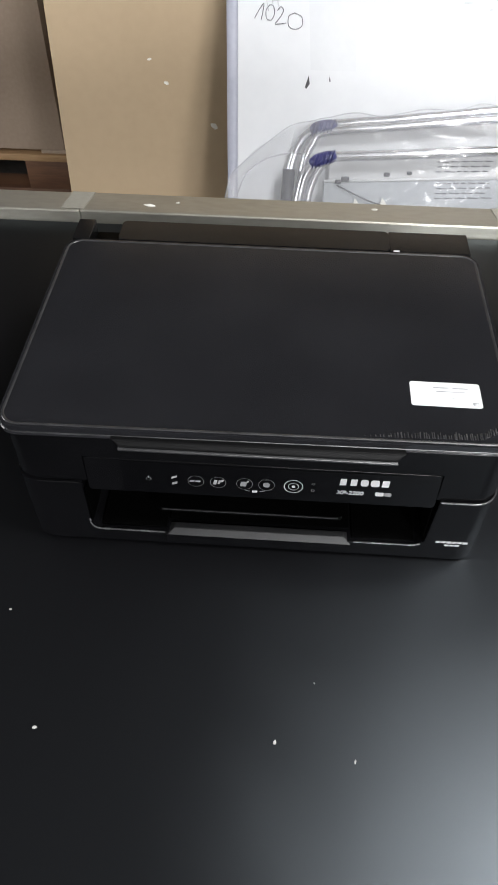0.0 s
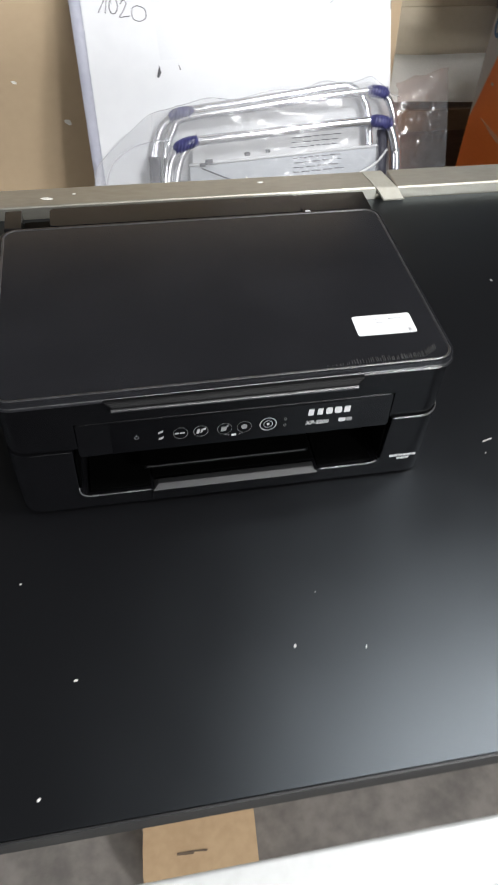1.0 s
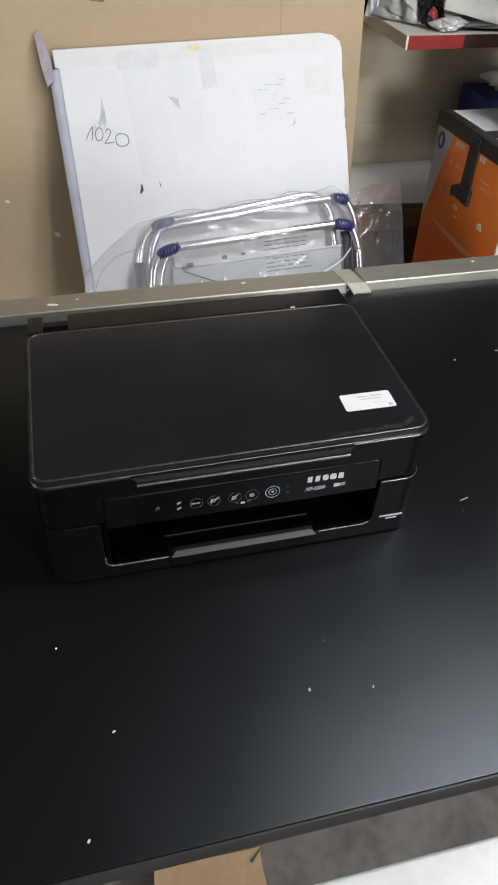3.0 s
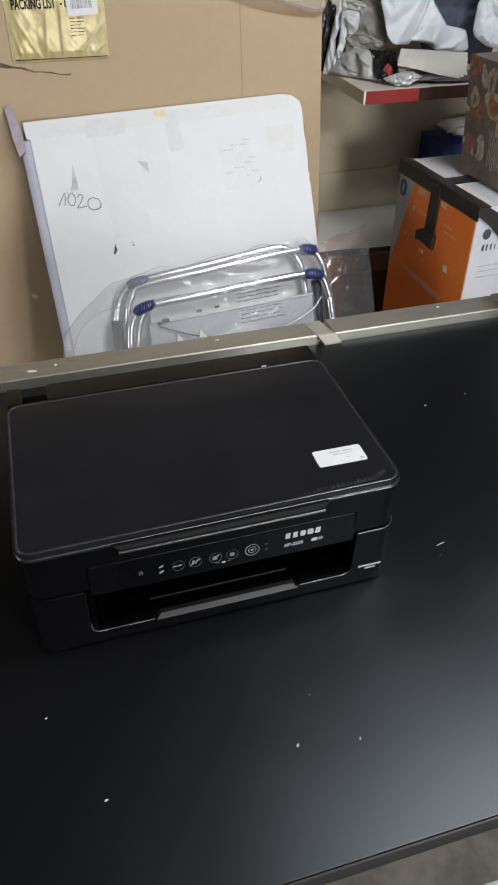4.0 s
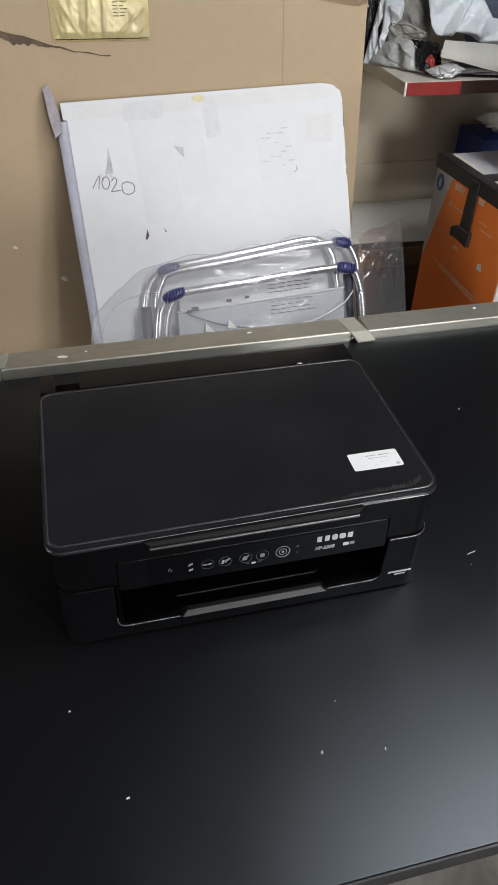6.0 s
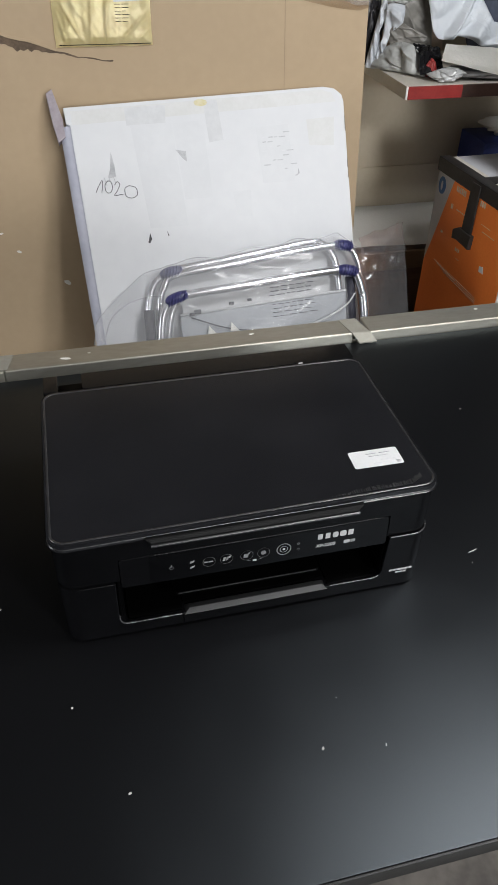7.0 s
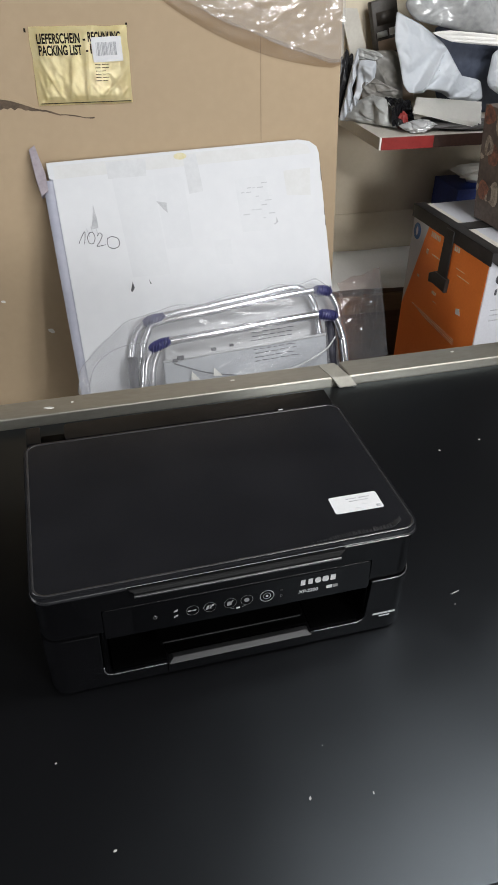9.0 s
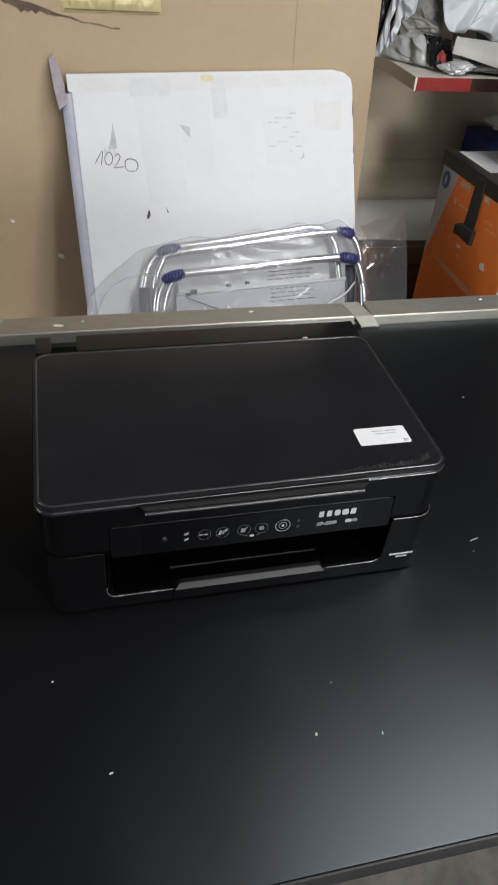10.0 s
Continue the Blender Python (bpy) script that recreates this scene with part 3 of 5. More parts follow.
rail(0.338, 0.669, RAIL_F, RAIL_B + 0.004, z1=RAIL_Z - 0.001)
rail(-0.95, 0.70, RAIL_F + 0.006, RAIL_B - 0.004, z0=T - 0.06, z1=RAIL_Z - 0.014, name="backing_rail")
rail(0.669, 0.701, -0.27, RAIL_B + 0.004, z1=RAIL_Z + 0.002, name="side_rail")
rail(-0.765, -0.722, -0.27, RAIL_F - 0.002, name="side_rail")
for x, lean in ((0.323, 0.012), (-0.276, -0.012)):
    # a plate over the joint, bent down to the tabletop at its front
    path = [(x - lean, RAIL_B - 0.003, RAIL_Z + 0.0012), (x - lean * 0.3, RAIL_F + 0.002, RAIL_Z + 0.0012), (x, RAIL_F - 0.0035, RAIL_Z - 0.0015), (x + lean * 0.8, RAIL_F - 0.011, T + 0.0035)][: 4 if lean > 0 else 2]
    bm = bmesh.new()
    for px, py, z in path:
        for dx in (-0.0155, 0.0155):
            bm.verts.new((px + dx, py, z)), bm.verts.new((px + dx, py + 0.0015, z - 0.003))
    bm.verts.ensure_lookup_table()
    v = bm.verts
    for k in range(0, 4 * len(path) - 4, 4):
        for q in ((0, 2, 6, 4), (1, 5, 7, 3), (0, 4, 5, 1), (2, 3, 7, 6)):
            bm.faces.new([v[k + i] for i in q])
    bm.faces.new([v[i] for i in (0, 1, 3, 2)]), bm.faces.new([v[4 * len(path) - 4 + i] for i in (0, 2, 3, 1)])
    bmesh.ops.recalc_face_normals(bm, faces=bm.faces[:])
    part("joint_strip", bm, "weld", bench, "bright bare steel strip over the joint")
for x in (-0.743, 0.68):
    for y in (-0.24, 0.533):
        part("leg", bm_box(x - 0.02, x + 0.02, y - 0.02, y + 0.02, 0, T - 0.031, bev=0.003), "steel", bench)
for y0 in (-0.255, 0.1):
    part("cross_bar", bm_box(-0.722, 0.668, y0 + 0.02, y0 + 0.05, T - 0.055, T - 0.0225, bev=0.002), "steel", bench)

bar = thing("white_rail", "white painted metal rail in front of the bench", "rail", pose(0, 0, 0))
part("bar", bm_box(-1.1, 1.1, -0.352, -0.307, 0.655, 0.70, bev=0.004, seg=3), "whitepaint", bar)
for x in (-1.0, 1.0):
    part("post", bm_box(x - 0.018, x + 0.018, -0.35, -0.315, 0, 0.6555, bev=0.003), "whitepaint", bar)

low = thing("cardboard_box", "small brown cardboard box on the floor under the bench", "box", pose(-0.0465, -0.06, 0, 0, 0, -3))
part("body", bm_box(-0.084, 0.084, -0.15, 0.16, 0, 0.1, bev=0.003), "boxbrown", low)
rnd = random.Random(21)
edge = [(-0.0835 - 0.004 * rnd.random(), -0.149 + 0.02 * k) for k in range(8)]
part("flap", bm_prism(edge[::-1] + [(0.083, -0.149), (0.0845, -0.06), (0.0805, -0.03), (0.083, -0.006)], 0.1004, 0.1035, bev_hi=0.0008, seg=1), "boxbrown", low, "worn flap with a ragged edge")
part("flap", bm_box(-0.083, 0.083, 0.0, 0.159, 0.1004, 0.104, bev=0.001), "boxbrown", low)
slit = bm_prism([(-0.036, -0.107), (-0.012, -0.1075), (-0.01, -0.1045), (0.008, -0.106), (0.01, -0.103), (-0.014, -0.1025), (-0.036, -0.1035)], 0.1036, 0.1042)
part("hand_slot", slit, "cardedge", low, "dark slot in the flap")
part("torn_corner", bm_prism([(0.068, -0.028), (0.0835, -0.012), (0.0835, -0.008), (0.064, -0.025)], 0.1041, 0.1046), "cardedge", low, "dark tear at the flap's corner")


# ---- the printer ----
printer = thing("printer", "black multifunction inkjet printer with closed lid on the black tabletop", "printer", pose(0, 0, T))

# lower shell: a front with the paper slot cut out, corners rounded, and the mass behind
R = 0.009
slot = [(-0.136, 0.0825), (-0.1365, 0.019 + R)] + [(-0.1365 + R - R * math.cos(a), 0.019 + R - R * math.sin(a)) for a in (0.4, 0.8, 1.2)] + [(-0.1365 + R, 0.019)]
slot += [(0.151 - R, 0.021)] + [(0.151 - R + R * math.sin(a), 0.021 + R - R * math.cos(a)) for a in (0.4, 0.8, 1.2)] + [(0.151, 0.021 + R), (0.1535, 0.0825)]
outline = [(-0.1915, 0.003)] + [(-0.192, 0.0825)] + slot + [(0.201, 0.0825), (0.2005, 0.003)]


def fronted(outline, y0, y1, corner=0.02, lip=0.0012):
    bm = bm_prism(outline, y0, y1, axis="y")
    up = [e for e in bm.edges if all(abs(abs(v.co.x) - 0.1955) < 0.006 and abs(v.co.y - y0) < 1e-5 for v in e.verts) and abs(e.verts[0].co.z - e.verts[1].co.z) > 0.02]
    bmesh.ops.bevel(bm, geom=up, offset=corner, segments=8, profile=0.5, affect="EDGES")
    rim = [e for e in bm.edges if any(len(f.verts) > 8 and abs(f.normal.y) > 0.9 and f.calc_center_median().y < y0 + 0.01 for f in e.link_faces) and e.calc_face_angle(0) > 0.6]
    bmesh.ops.bevel(bm, geom=rim, offset=lip, segments=2, profile=0.5, affect="EDGES")
    return bm


part("lower_shell", fronted(outline, 0.0, 0.078, lip=0.0016), "plastic", printer)
part("lower_back_shell", bm_prism(rounded(-0.191, 0.2, 0.0782, 0.30, 0.016), 0.003, 0.1, bev_hi=0.002), "plastic", printer)
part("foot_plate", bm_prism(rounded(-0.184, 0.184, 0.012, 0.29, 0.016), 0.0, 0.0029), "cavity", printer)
upper = [(-0.192, 0.0836), (-0.1313, 0.0832), (-0.1313, 0.1138), (0.1511, 0.1138), (0.1511, 0.0832), (0.201, 0.0836), (0.201, 0.1385), (-0.192, 0.1385)]
bm = fronted(upper, 0.0026, 0.06, corner=0.02, lip=0.001)
part("upper_shell", bm, "plastic", printer)
part("upper_back_shell", bm_prism(rounded(-0.1915, 0.2005, 0.0602, 0.252, 0.004), 0.1002, 0.1385), "plastic", printer)

# slot: inner walls, floor blackened for shade; paper guide, its edge greyed as highlight
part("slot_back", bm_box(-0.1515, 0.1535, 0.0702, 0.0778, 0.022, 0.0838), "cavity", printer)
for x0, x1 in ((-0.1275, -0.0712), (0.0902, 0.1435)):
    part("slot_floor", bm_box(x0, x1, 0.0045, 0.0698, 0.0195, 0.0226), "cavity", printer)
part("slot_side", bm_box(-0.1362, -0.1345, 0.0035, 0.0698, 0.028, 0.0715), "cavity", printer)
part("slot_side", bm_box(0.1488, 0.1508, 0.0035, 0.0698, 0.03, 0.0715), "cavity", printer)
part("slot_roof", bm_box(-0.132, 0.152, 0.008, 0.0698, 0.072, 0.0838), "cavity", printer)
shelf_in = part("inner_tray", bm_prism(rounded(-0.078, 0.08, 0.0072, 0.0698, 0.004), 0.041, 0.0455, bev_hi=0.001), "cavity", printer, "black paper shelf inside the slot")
part("tray_rim", bm_box(-0.074, 0.076, 0.0056, 0.0071, 0.0444, 0.0458, bev=0.0005), "traylit", shelf_in, "thin front rim greyed for its highlight")

# output tray front: a sloped lip, greyed as if catching light
prof = [(-0.0012, 0.006), (-0.0018, 0.0178), (0.0118, 0.0178), (0.0118, 0.006)]
tray = part("output_tray", bm_prism(prof, -0.0705, 0.0895, axis="x", bev_hi=0.0012, bev_lo=0.0012, seg=2), "plastic", printer)
prof = [(-0.0018, 0.0181), (0.0032, 0.0228), (0.009, 0.0228), (0.0115, 0.0181)]
bm = bm_prism(prof, -0.0703, 0.0893, axis="x")
for v in bm.verts:
    if v.co.z > 0.0215:
        v.co.x += 0.006 if v.co.x < 0 else -0.006
bmesh.ops.bevel(bm, geom=bm.edges[:], offset=0.0006, segments=2, profile=0.5, affect="EDGES")
part("tray_lip", bm, "traylit", tray, "sloped lip of the tray, greyed where light catches it")
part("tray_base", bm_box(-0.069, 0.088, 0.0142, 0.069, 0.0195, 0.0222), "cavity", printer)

# control panel, with its glossy inset, buttons and signs
tilt = Matrix.Translation((0, 0.0012, 0.0733)) @ Matrix.Rotation(radians(-3), 4, "X")
panel_pts = rounded(-0.131, 0.1508, 0.0, 0.0392, 0.0035, 4)
bm = bm_prism(panel_pts, 0.0, 0.007, axis="y", bev_lo=0.0011, seg=3)
bm.transform(tilt)
panel = part("control_panel", bm, "plastic", printer)
inset = bm_prism(rounded(-0.1015, 0.119, 0.0015, 0.0372, 0.0008, 2), -0.0006, 0.0004, axis="y")
inset.transform(tilt)
part("gloss_inset", inset, "gloss", panel, "glossy black control strip")


def on_panel(x, z, out=0.0009):
    """A sheet pose on the control panel: x right, y up, z towards the viewer."""
    return tilt @ Matrix.Translation((x, -out, z)) @ Matrix.Rotation(radians(90), 4, "X")


def ring(name, x, z, r, w, mat, parent=panel, squash=1.0):
    bm = bmesh.new()
    k = 28
    a = [bm.verts.new((r * math.cos(2 * math.pi * i / k), r * math.sin(2 * math.pi * i / k) * squash, 0.0002)) for i in range(k)]
    b = [bm.verts.new(((r - w) * math.cos(2 * math.pi * i / k), (r - w) * math.sin(2 * math.pi * i / k) * squash, 0.0002)) for i in range(k)]
    for i in range(k):
        bm.faces.new((a[i], a[(i + 1) % k], b[(i + 1) % k], b[i]))
    bmesh.ops.solidify(bm, geom=bm.faces[:], thickness=0.0003)
    bm.transform(on_panel(x, z))
    return part(name, bm, mat, parent)


def dash(name, x, z, w, h, mat, parent=panel, place=on_panel, turn=0.0, skew=0.0, r=0.0):
    pts = rounded(-w / 2, w / 2, -h / 2, h / 2, r, 3) if r else [(-w / 2 - skew, -h / 2), (w / 2 - skew, -h / 2), (w / 2 + skew, h / 2), (-w / 2 + skew, h / 2)]
    bm = bm_prism(pts, 0.0, 0.0003)
    bm.transform(place(x, z) @ Matrix.Rotation(radians(turn), 4, "Z"))
    return part(name, bm, mat, parent)


ZB = 0.0185
ring("power_sign", -0.080, ZB, 0.0021, 0.0005, "iconprint")
dash("power_sign", -0.080, ZB + 0.0022, 0.0005, 0.0022, "iconprint")
for k in (-1, 1):
    dash("signal_lamp", -0.0592, ZB + k * 0.0036, 0.0046, 0.0022, "iconprint", turn=20, skew=0.0006)
for x, r in ((-0.042, 0.0065), (-0.0242, 0.0065), (-0.003, 0.0066), (0.0145, 0.0066)):
    ring("button", x, ZB, r, 0.0004, "dimprint")
dash("button_sign", -0.0452, ZB, 0.0036, 0.0017, "iconprint", skew=0.0003)
dash("button_sign", -0.0403, ZB, 0.004, 0.0017, "iconprint", skew=0.0003)
dash("button_sign", -0.0265, ZB, 0.0026, 0.0052, "iconprint", skew=0.0006)
dash("button_sign", -0.0233, ZB + 0.0003, 0.0018, 0.0046, "dimprint", skew=0.0006)
dash("button_sign", -0.0208, ZB + 0.0022, 0.002, 0.0026, "iconprint", skew=0.0004)
dash("button_sign", -0.0038, ZB - 0.0003, 0.0048, 0.0052, "dimprint", skew=0.0004)
dash("button_sign", -0.0005, ZB + 0.0026, 0.0016, 0.002, "iconprint", skew=0.0003)
dash("button_sign", 0.0145, ZB, 0.0052, 0.0052, "dimprint", r=0.002)
dash("start_mark", 0.0052, ZB - 0.0086, 0.0042, 0.0022, "print", r=0.0006)
for k in (-1, 1):
    dash("bracket_line", 0.0052 + k * 0.0062, ZB - 0.0078, 0.0044, 0.0004, "dimprint", turn=k * 18)
ring("start_button", 0.036, ZB, 0.0078, 0.0009, "print")
ring("start_button", 0.036, ZB, 0.0044, 0.0008, "print")
dash("start_sign", 0.036, ZB, 0.0026, 0.0026, "print", r=0.0008)
ring("warning_lamp", 0.0515, ZB + 0.0042, 0.0014, 0.0004, "dimprint")
ring("warning_lamp", 0.0515, ZB - 0.0035, 0.0015, 0.0004, "dimprint")
# the maker's mark as five plain blocks
for k, w in enumerate((0.0066, 0.0066, 0.0066, 0.0074, 0.0072)):
    x = 0.0748 + 0.0083 * k
    if k in (2, 3):
        dash("mark_block", x, 0.0272, w - 0.0004, 0.0074, "print", r=0.0022)
    else:
        dash("mark_block", x, 0.0272, w - 0.0016, 0.0072, "print", skew=0.0002)
lettering("model_number", "XP-2200", 0.006, on_panel(0.0705, 0.0125), "print", panel, "small printed model number", squash=1.0, shear=0.15, bold=0.0001)
dash("wireless_badge", 0.1045, 0.0148, 0.0066, 0.0042, "print", r=0.001)
dash("wireless_badge", 0.1112, 0.0148, 0.0055, 0.004, "dimprint", r=0.001)


def on_front(x, z):
    return Matrix.Translation((x, -0.0001, z)) @ Matrix.Rotation(radians(90), 4, "X")


for k in range(6):
    dash("series_mark", 0.1625 + 0.0046 * k, 0.0285, 0.0038, 0.0026, "print", parent=printer, place=on_front, skew=0.0002)
for k in range(3):
    dash("series_mark", 0.1705 + 0.0044 * k, 0.0242, 0.0036, 0.0022, "print", parent=printer, place=on_front, skew=0.0002)

# thin raised lines put in for the highlights on slot and seam edges
corner = [(-0.1365, 0.0002, 0.033), (-0.1365, 0.0002, 0.028)] + [(-0.1275 - R * math.cos(a), 0.0002, 0.028 - R * math.sin(a)) for a in (0.4, 0.8, 1.2)]
right_turn = [(0.181 + 0.0198 * math.sin(a), 0.02 - 0.0198 * math.cos(a), 0.0824) for a in (k * math.pi / 16 for k in range(1, 9))]
for way in (
    corner + [(-0.1275, 0.0002, 0.0192), (-0.0725, 0.0002, 0.0192)],
    [(0.0915, 0.0002, 0.0208), (0.143, 0.0002, 0.0208), (0.148, 0.0002, 0.0235)],
    [(0.1545, 0.0002, 0.0824), (0.181, 0.0002, 0.0824)] + right_turn + [(0.2008, 0.06, 0.0824)],
):
    part("shiny_edge", bm_tube(way, 0.0009, sides=8), "edgeshine", printer)
part("shiny_edge", bm_tube([(-0.172, 0.0002, 0.0826), (-0.1385, 0.0002, 0.0826)], 0.0006, sides=8), "rim", printer)

# rear feeder, behind the lid
part("rear_feeder", bm_prism(rounded(-0.1445, 0.1205, 0.2535, 0.2865, 0.004), 0.1002, 0.1462, bev_hi=0.001), "rim", printer)
part("hinge_block", bm_box(-0.19, -0.173, 0.2535, 0.288, 0.1002, 0.1455, bev=0.001), "rim", printer)
part("hinge_block", bm_box(0.1207, 0.198, 0.2535, 0.288, 0.1002, 0.1455, bev=0.001), "rim", printer)
part("hinge_well", bm_box(-0.1728, -0.1447, 0.2535, 0.288, 0.1002, 0.131), "cavity", printer)
part("hinge_pin", bm_box(-0.166, -0.152, 0.255, 0.262, 0.1312, 0.139, bev=0.001), "plastic", printer)
# pale colour stands for the glint on the catch
part("hinge_catch", bm_box(0.1235, 0.1295, 0.2515, 0.2545, 0.143, 0.1466, bev=0.0006), "print", printer, "small hinge catch coloured pale for its highlight")

# lid: thin, round-cornered, grained top with a raised rim and a pull lip at the front
bm = bm_prism(rounded(-0.193, 0.2025, 0.001, 0.2515, 0.017, 10), 0.1388, 0.1464, bev_hi=0.0044, bev_lo=0.0016, seg=6)
for v in bm.verts:
    # the front edge bows a little and the lid stands off slightly at its right front corner
    if v.co.y < 0.05:
        v.co.y += 0.003 * max(0, v.co.x / 0.195) ** 2
    v.co.z += 0.0008 * max(0, v.co.x / 0.195) ** 2 * (1 - v.co.y / 0.2515)
lid = part("lid", bm, "leather", printer, "finely grained black lid")
prof = [(-0.0022, 0.1408), (-0.0048, 0.1365), (-0.0048, 0.1328), (0.006, 0.1355), (0.006, 0.1408)]
bm = bm_prism(prof, -0.1045, 0.1175, axis="x")
for v in bm.verts:
    if v.co.z < 0.137:
        v.co.x += 0.0065 if v.co.x < 0 else -0.0065
bmesh.ops.bevel(bm, geom=bm.edges[:], offset=0.0012, segments=3, profile=0.5, affect="EDGES")
part("pull_lip", bm, "mattblack", lid)


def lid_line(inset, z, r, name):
    """A thin bead that follows the lid's outline, lightened for its highlight."""
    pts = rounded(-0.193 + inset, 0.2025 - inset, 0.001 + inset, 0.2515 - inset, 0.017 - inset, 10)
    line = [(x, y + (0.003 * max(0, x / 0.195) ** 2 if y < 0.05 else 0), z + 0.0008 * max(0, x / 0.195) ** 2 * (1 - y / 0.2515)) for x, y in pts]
    return part(name, bm_tube(line + line[:1], r, sides=8), "bead", lid, "thin bead lightened for the highlight on the lid's edge")


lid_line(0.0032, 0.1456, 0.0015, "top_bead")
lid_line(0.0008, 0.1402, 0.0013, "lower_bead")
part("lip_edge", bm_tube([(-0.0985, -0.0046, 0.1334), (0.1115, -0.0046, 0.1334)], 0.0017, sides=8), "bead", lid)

# short grey marks standing in for glints on the grain along the lid's front edge
rnd = random.Random(12)
bm = bmesh.new()
for k in range(46):
    x = 0.085 + 0.1 * (k / 45) ** 0.8 + 0.001 * rnd.random()
    y = 0.0085 + 0.003 * max(0, x / 0.195) ** 2 + (0.007 * max(0, (x - 0.172) / 0.013) if x > 0.172 else 0)
    long = (0.002 + 0.004 * rnd.random()) * min(1, k / 12)
    z = 0.1465 + 0.0008 * (x / 0.195) ** 2
    bm_box(x, x + 0.0007 + 0.0004 * rnd.random(), y, y + 0.0012 + long, z - 0.0006, z + 0.0004, into=bm)
part("worn_grain", bm, "grainglint", lid, "row of short grey marks put in for glints on the grain")

# sticker on the lid
tag = thing("sticker", "small white sticker with printed lines on the printer's lid", "sticker", pose(0.151, 0.0575, T + 0.14685, 0, -0.27, -0.5))
part("paper", bm_prism(rounded(-0.0275, 0.0275, -0.0135, 0.0135, 0.0025, 4), 0.0, 0.00035), "sticker", tag)
for k, (x, y, w, h, ink) in enumerate(((-0.003, 0.0072, 0.012, 0.0012, "paleink"), (0.012, 0.0072, 0.012, 0.0012, "paleink"), (0.004, 0.003, 0.022, 0.0009, "paleink"), (0.012, -0.004, 0.016, 0.0008, "faintink"), (0.004, -0.0085, 0.018, 0.0008, "faintink"), (0.0225, -0.0095, 0.0045, 0.004, "paleink"))):
    part("printed_line", bm_box(x - w / 2, x + w / 2, y - h / 2, y + h / 2, 0.0004, 0.0005), ink, tag)


# ---- behind the bench: brown carton, white carton, wrapped rack ----
LEAN_A = math.degrees(math.atan(0.12))
big = thing("large_carton", "very large plain brown cardboard carton standing behind the bench", "carton", pose(0, 0, 0))
H = 1.64
prof = [(1.228, 0.0), (1.228 + 0.12 * H, H), (1.80, H), (1.80, 0.0)]
part("body", bm_prism(prof, -0.517, 0.614, axis="x"), "card", big)
FACE = Matrix.Translation((0, 1.228, 0)) @ Matrix.Rotation(radians(-LEAN_A), 4, "X")  # x right, z up the face, -y out of it


def on_face(x, z, out=0.0015):
    return FACE @ Matrix.Translation((x, -out, z / math.cos(radians(LEAN_A)))) @ Matrix.Rotation(radians(90), 4, "X")


bm = bm_box(-0.0008, 0.0008, -0.17, 0.17, 0, 0.0006)
bm.transform(on_face(0.411, 1.115, 0.0004))
part("crease", bm, "cardcrease", big, "pressed crease in the board")
# torn liner edge: a dark gap that narrows to a thin ragged line, with a raised paler lip over it
rnd = random.Random(5)
top, bot, lip = [], [], []
for k in range(64):
    x = -0.47 + 0.48 * k / 63
    y = (1.0785 - 0.27 * (x + 0.2) if x < -0.07 else 1.0415 - 0.13 * (x + 0.07)) + 0.004 * noise.noise(Vector((x * 36, 0.3, 0)))
    w = (0.019 * min(1, max(0.2, (-0.09 - x) / 0.09)) if x < -0.07 else 0.0026) * (0.75 + 0.5 * rnd.random())
    top.append((x, y)), bot.append((x, y - w))
    lip.append((x, y + 0.002 + 0.004 * rnd.random() * (x < -0.07)))
UP = FACE @ Matrix.Rotation(radians(90), 4, "X") @ Matrix.Translation((0, 0, 0.0003))
bm = bm_prism(top + bot[::-1], 0, 0.0004)
bm.transform(UP)
part("torn_gap", bm, "cardedge", big, "dark ragged tear in the liner")
bm = bm_prism(lip[:48] + top[:48][::-1], 0, 0.003)
bm.transform(UP)
part("torn_lip", bm, "card", big, "raised torn edge of the liner")

pouch = thing("packing_list_pouch", "gold foil packing list pouch with a white barcode label", "document pouch", on_face(-0.005, 1.13, 0.002))
W2, H2 = 0.106, 0.078


def puff(u, v):
    x, y = -W2 + 2 * W2 * u, -H2 + 2 * H2 * v
    edge = min(u, 1 - u, v, 1 - v) * 9
    fan = x * (1.25 - 0.5 * v) + 0.25 * y * (x > 0.03)
    fold = 0.5 * abs(math.sin(fan * 60 + 1.5 * noise.noise(Vector((x * 12, y * 9, 4)))))
    # long creases running down to the seam, and a fan at the lower corner
    for ax, ay, bx, by, tall in ((-0.09, 0.012, -0.045, -0.07, 0.8), (-0.098, -0.01, -0.085, -0.065, 0.7), (-0.02, 0.03, -0.03, -0.072, 0.5), (0.012, 0.07, 0.006, -0.068, 0.9), (0.045, -0.06, 0.1, -0.01, 0.8), (0.07, -0.07, 0.104, -0.045, 0.6)):
        ex, ey = bx - ax, by - ay
        along = min(1, max(0, ((x - ax) * ex + (y - ay) * ey) / (ex * ex + ey * ey)))
        fold += tall * math.exp(-(((x - ax - along * ex) ** 2 + (y - ay - along * ey) ** 2) / 0.0000135))
    fine = ridged(Vector((x * 26 + y * 16, y * 12 - x * 8, 1.3)), 2)
    return (x + 0.002 * noise.noise(Vector((y * 30, 1, 0))), y + 0.003 * noise.noise(Vector((x * 25, 4, 0))), 0.001 + min(1, edge) * (0.0015 + 0.0026 * fold * (1 - 0.75 * v) + 0.0026 * max(0, fine) * (1 - 0.6 * v)))


part("foil", bm_grid(96, 72, puff, thick=0.0006), "gold", pouch)
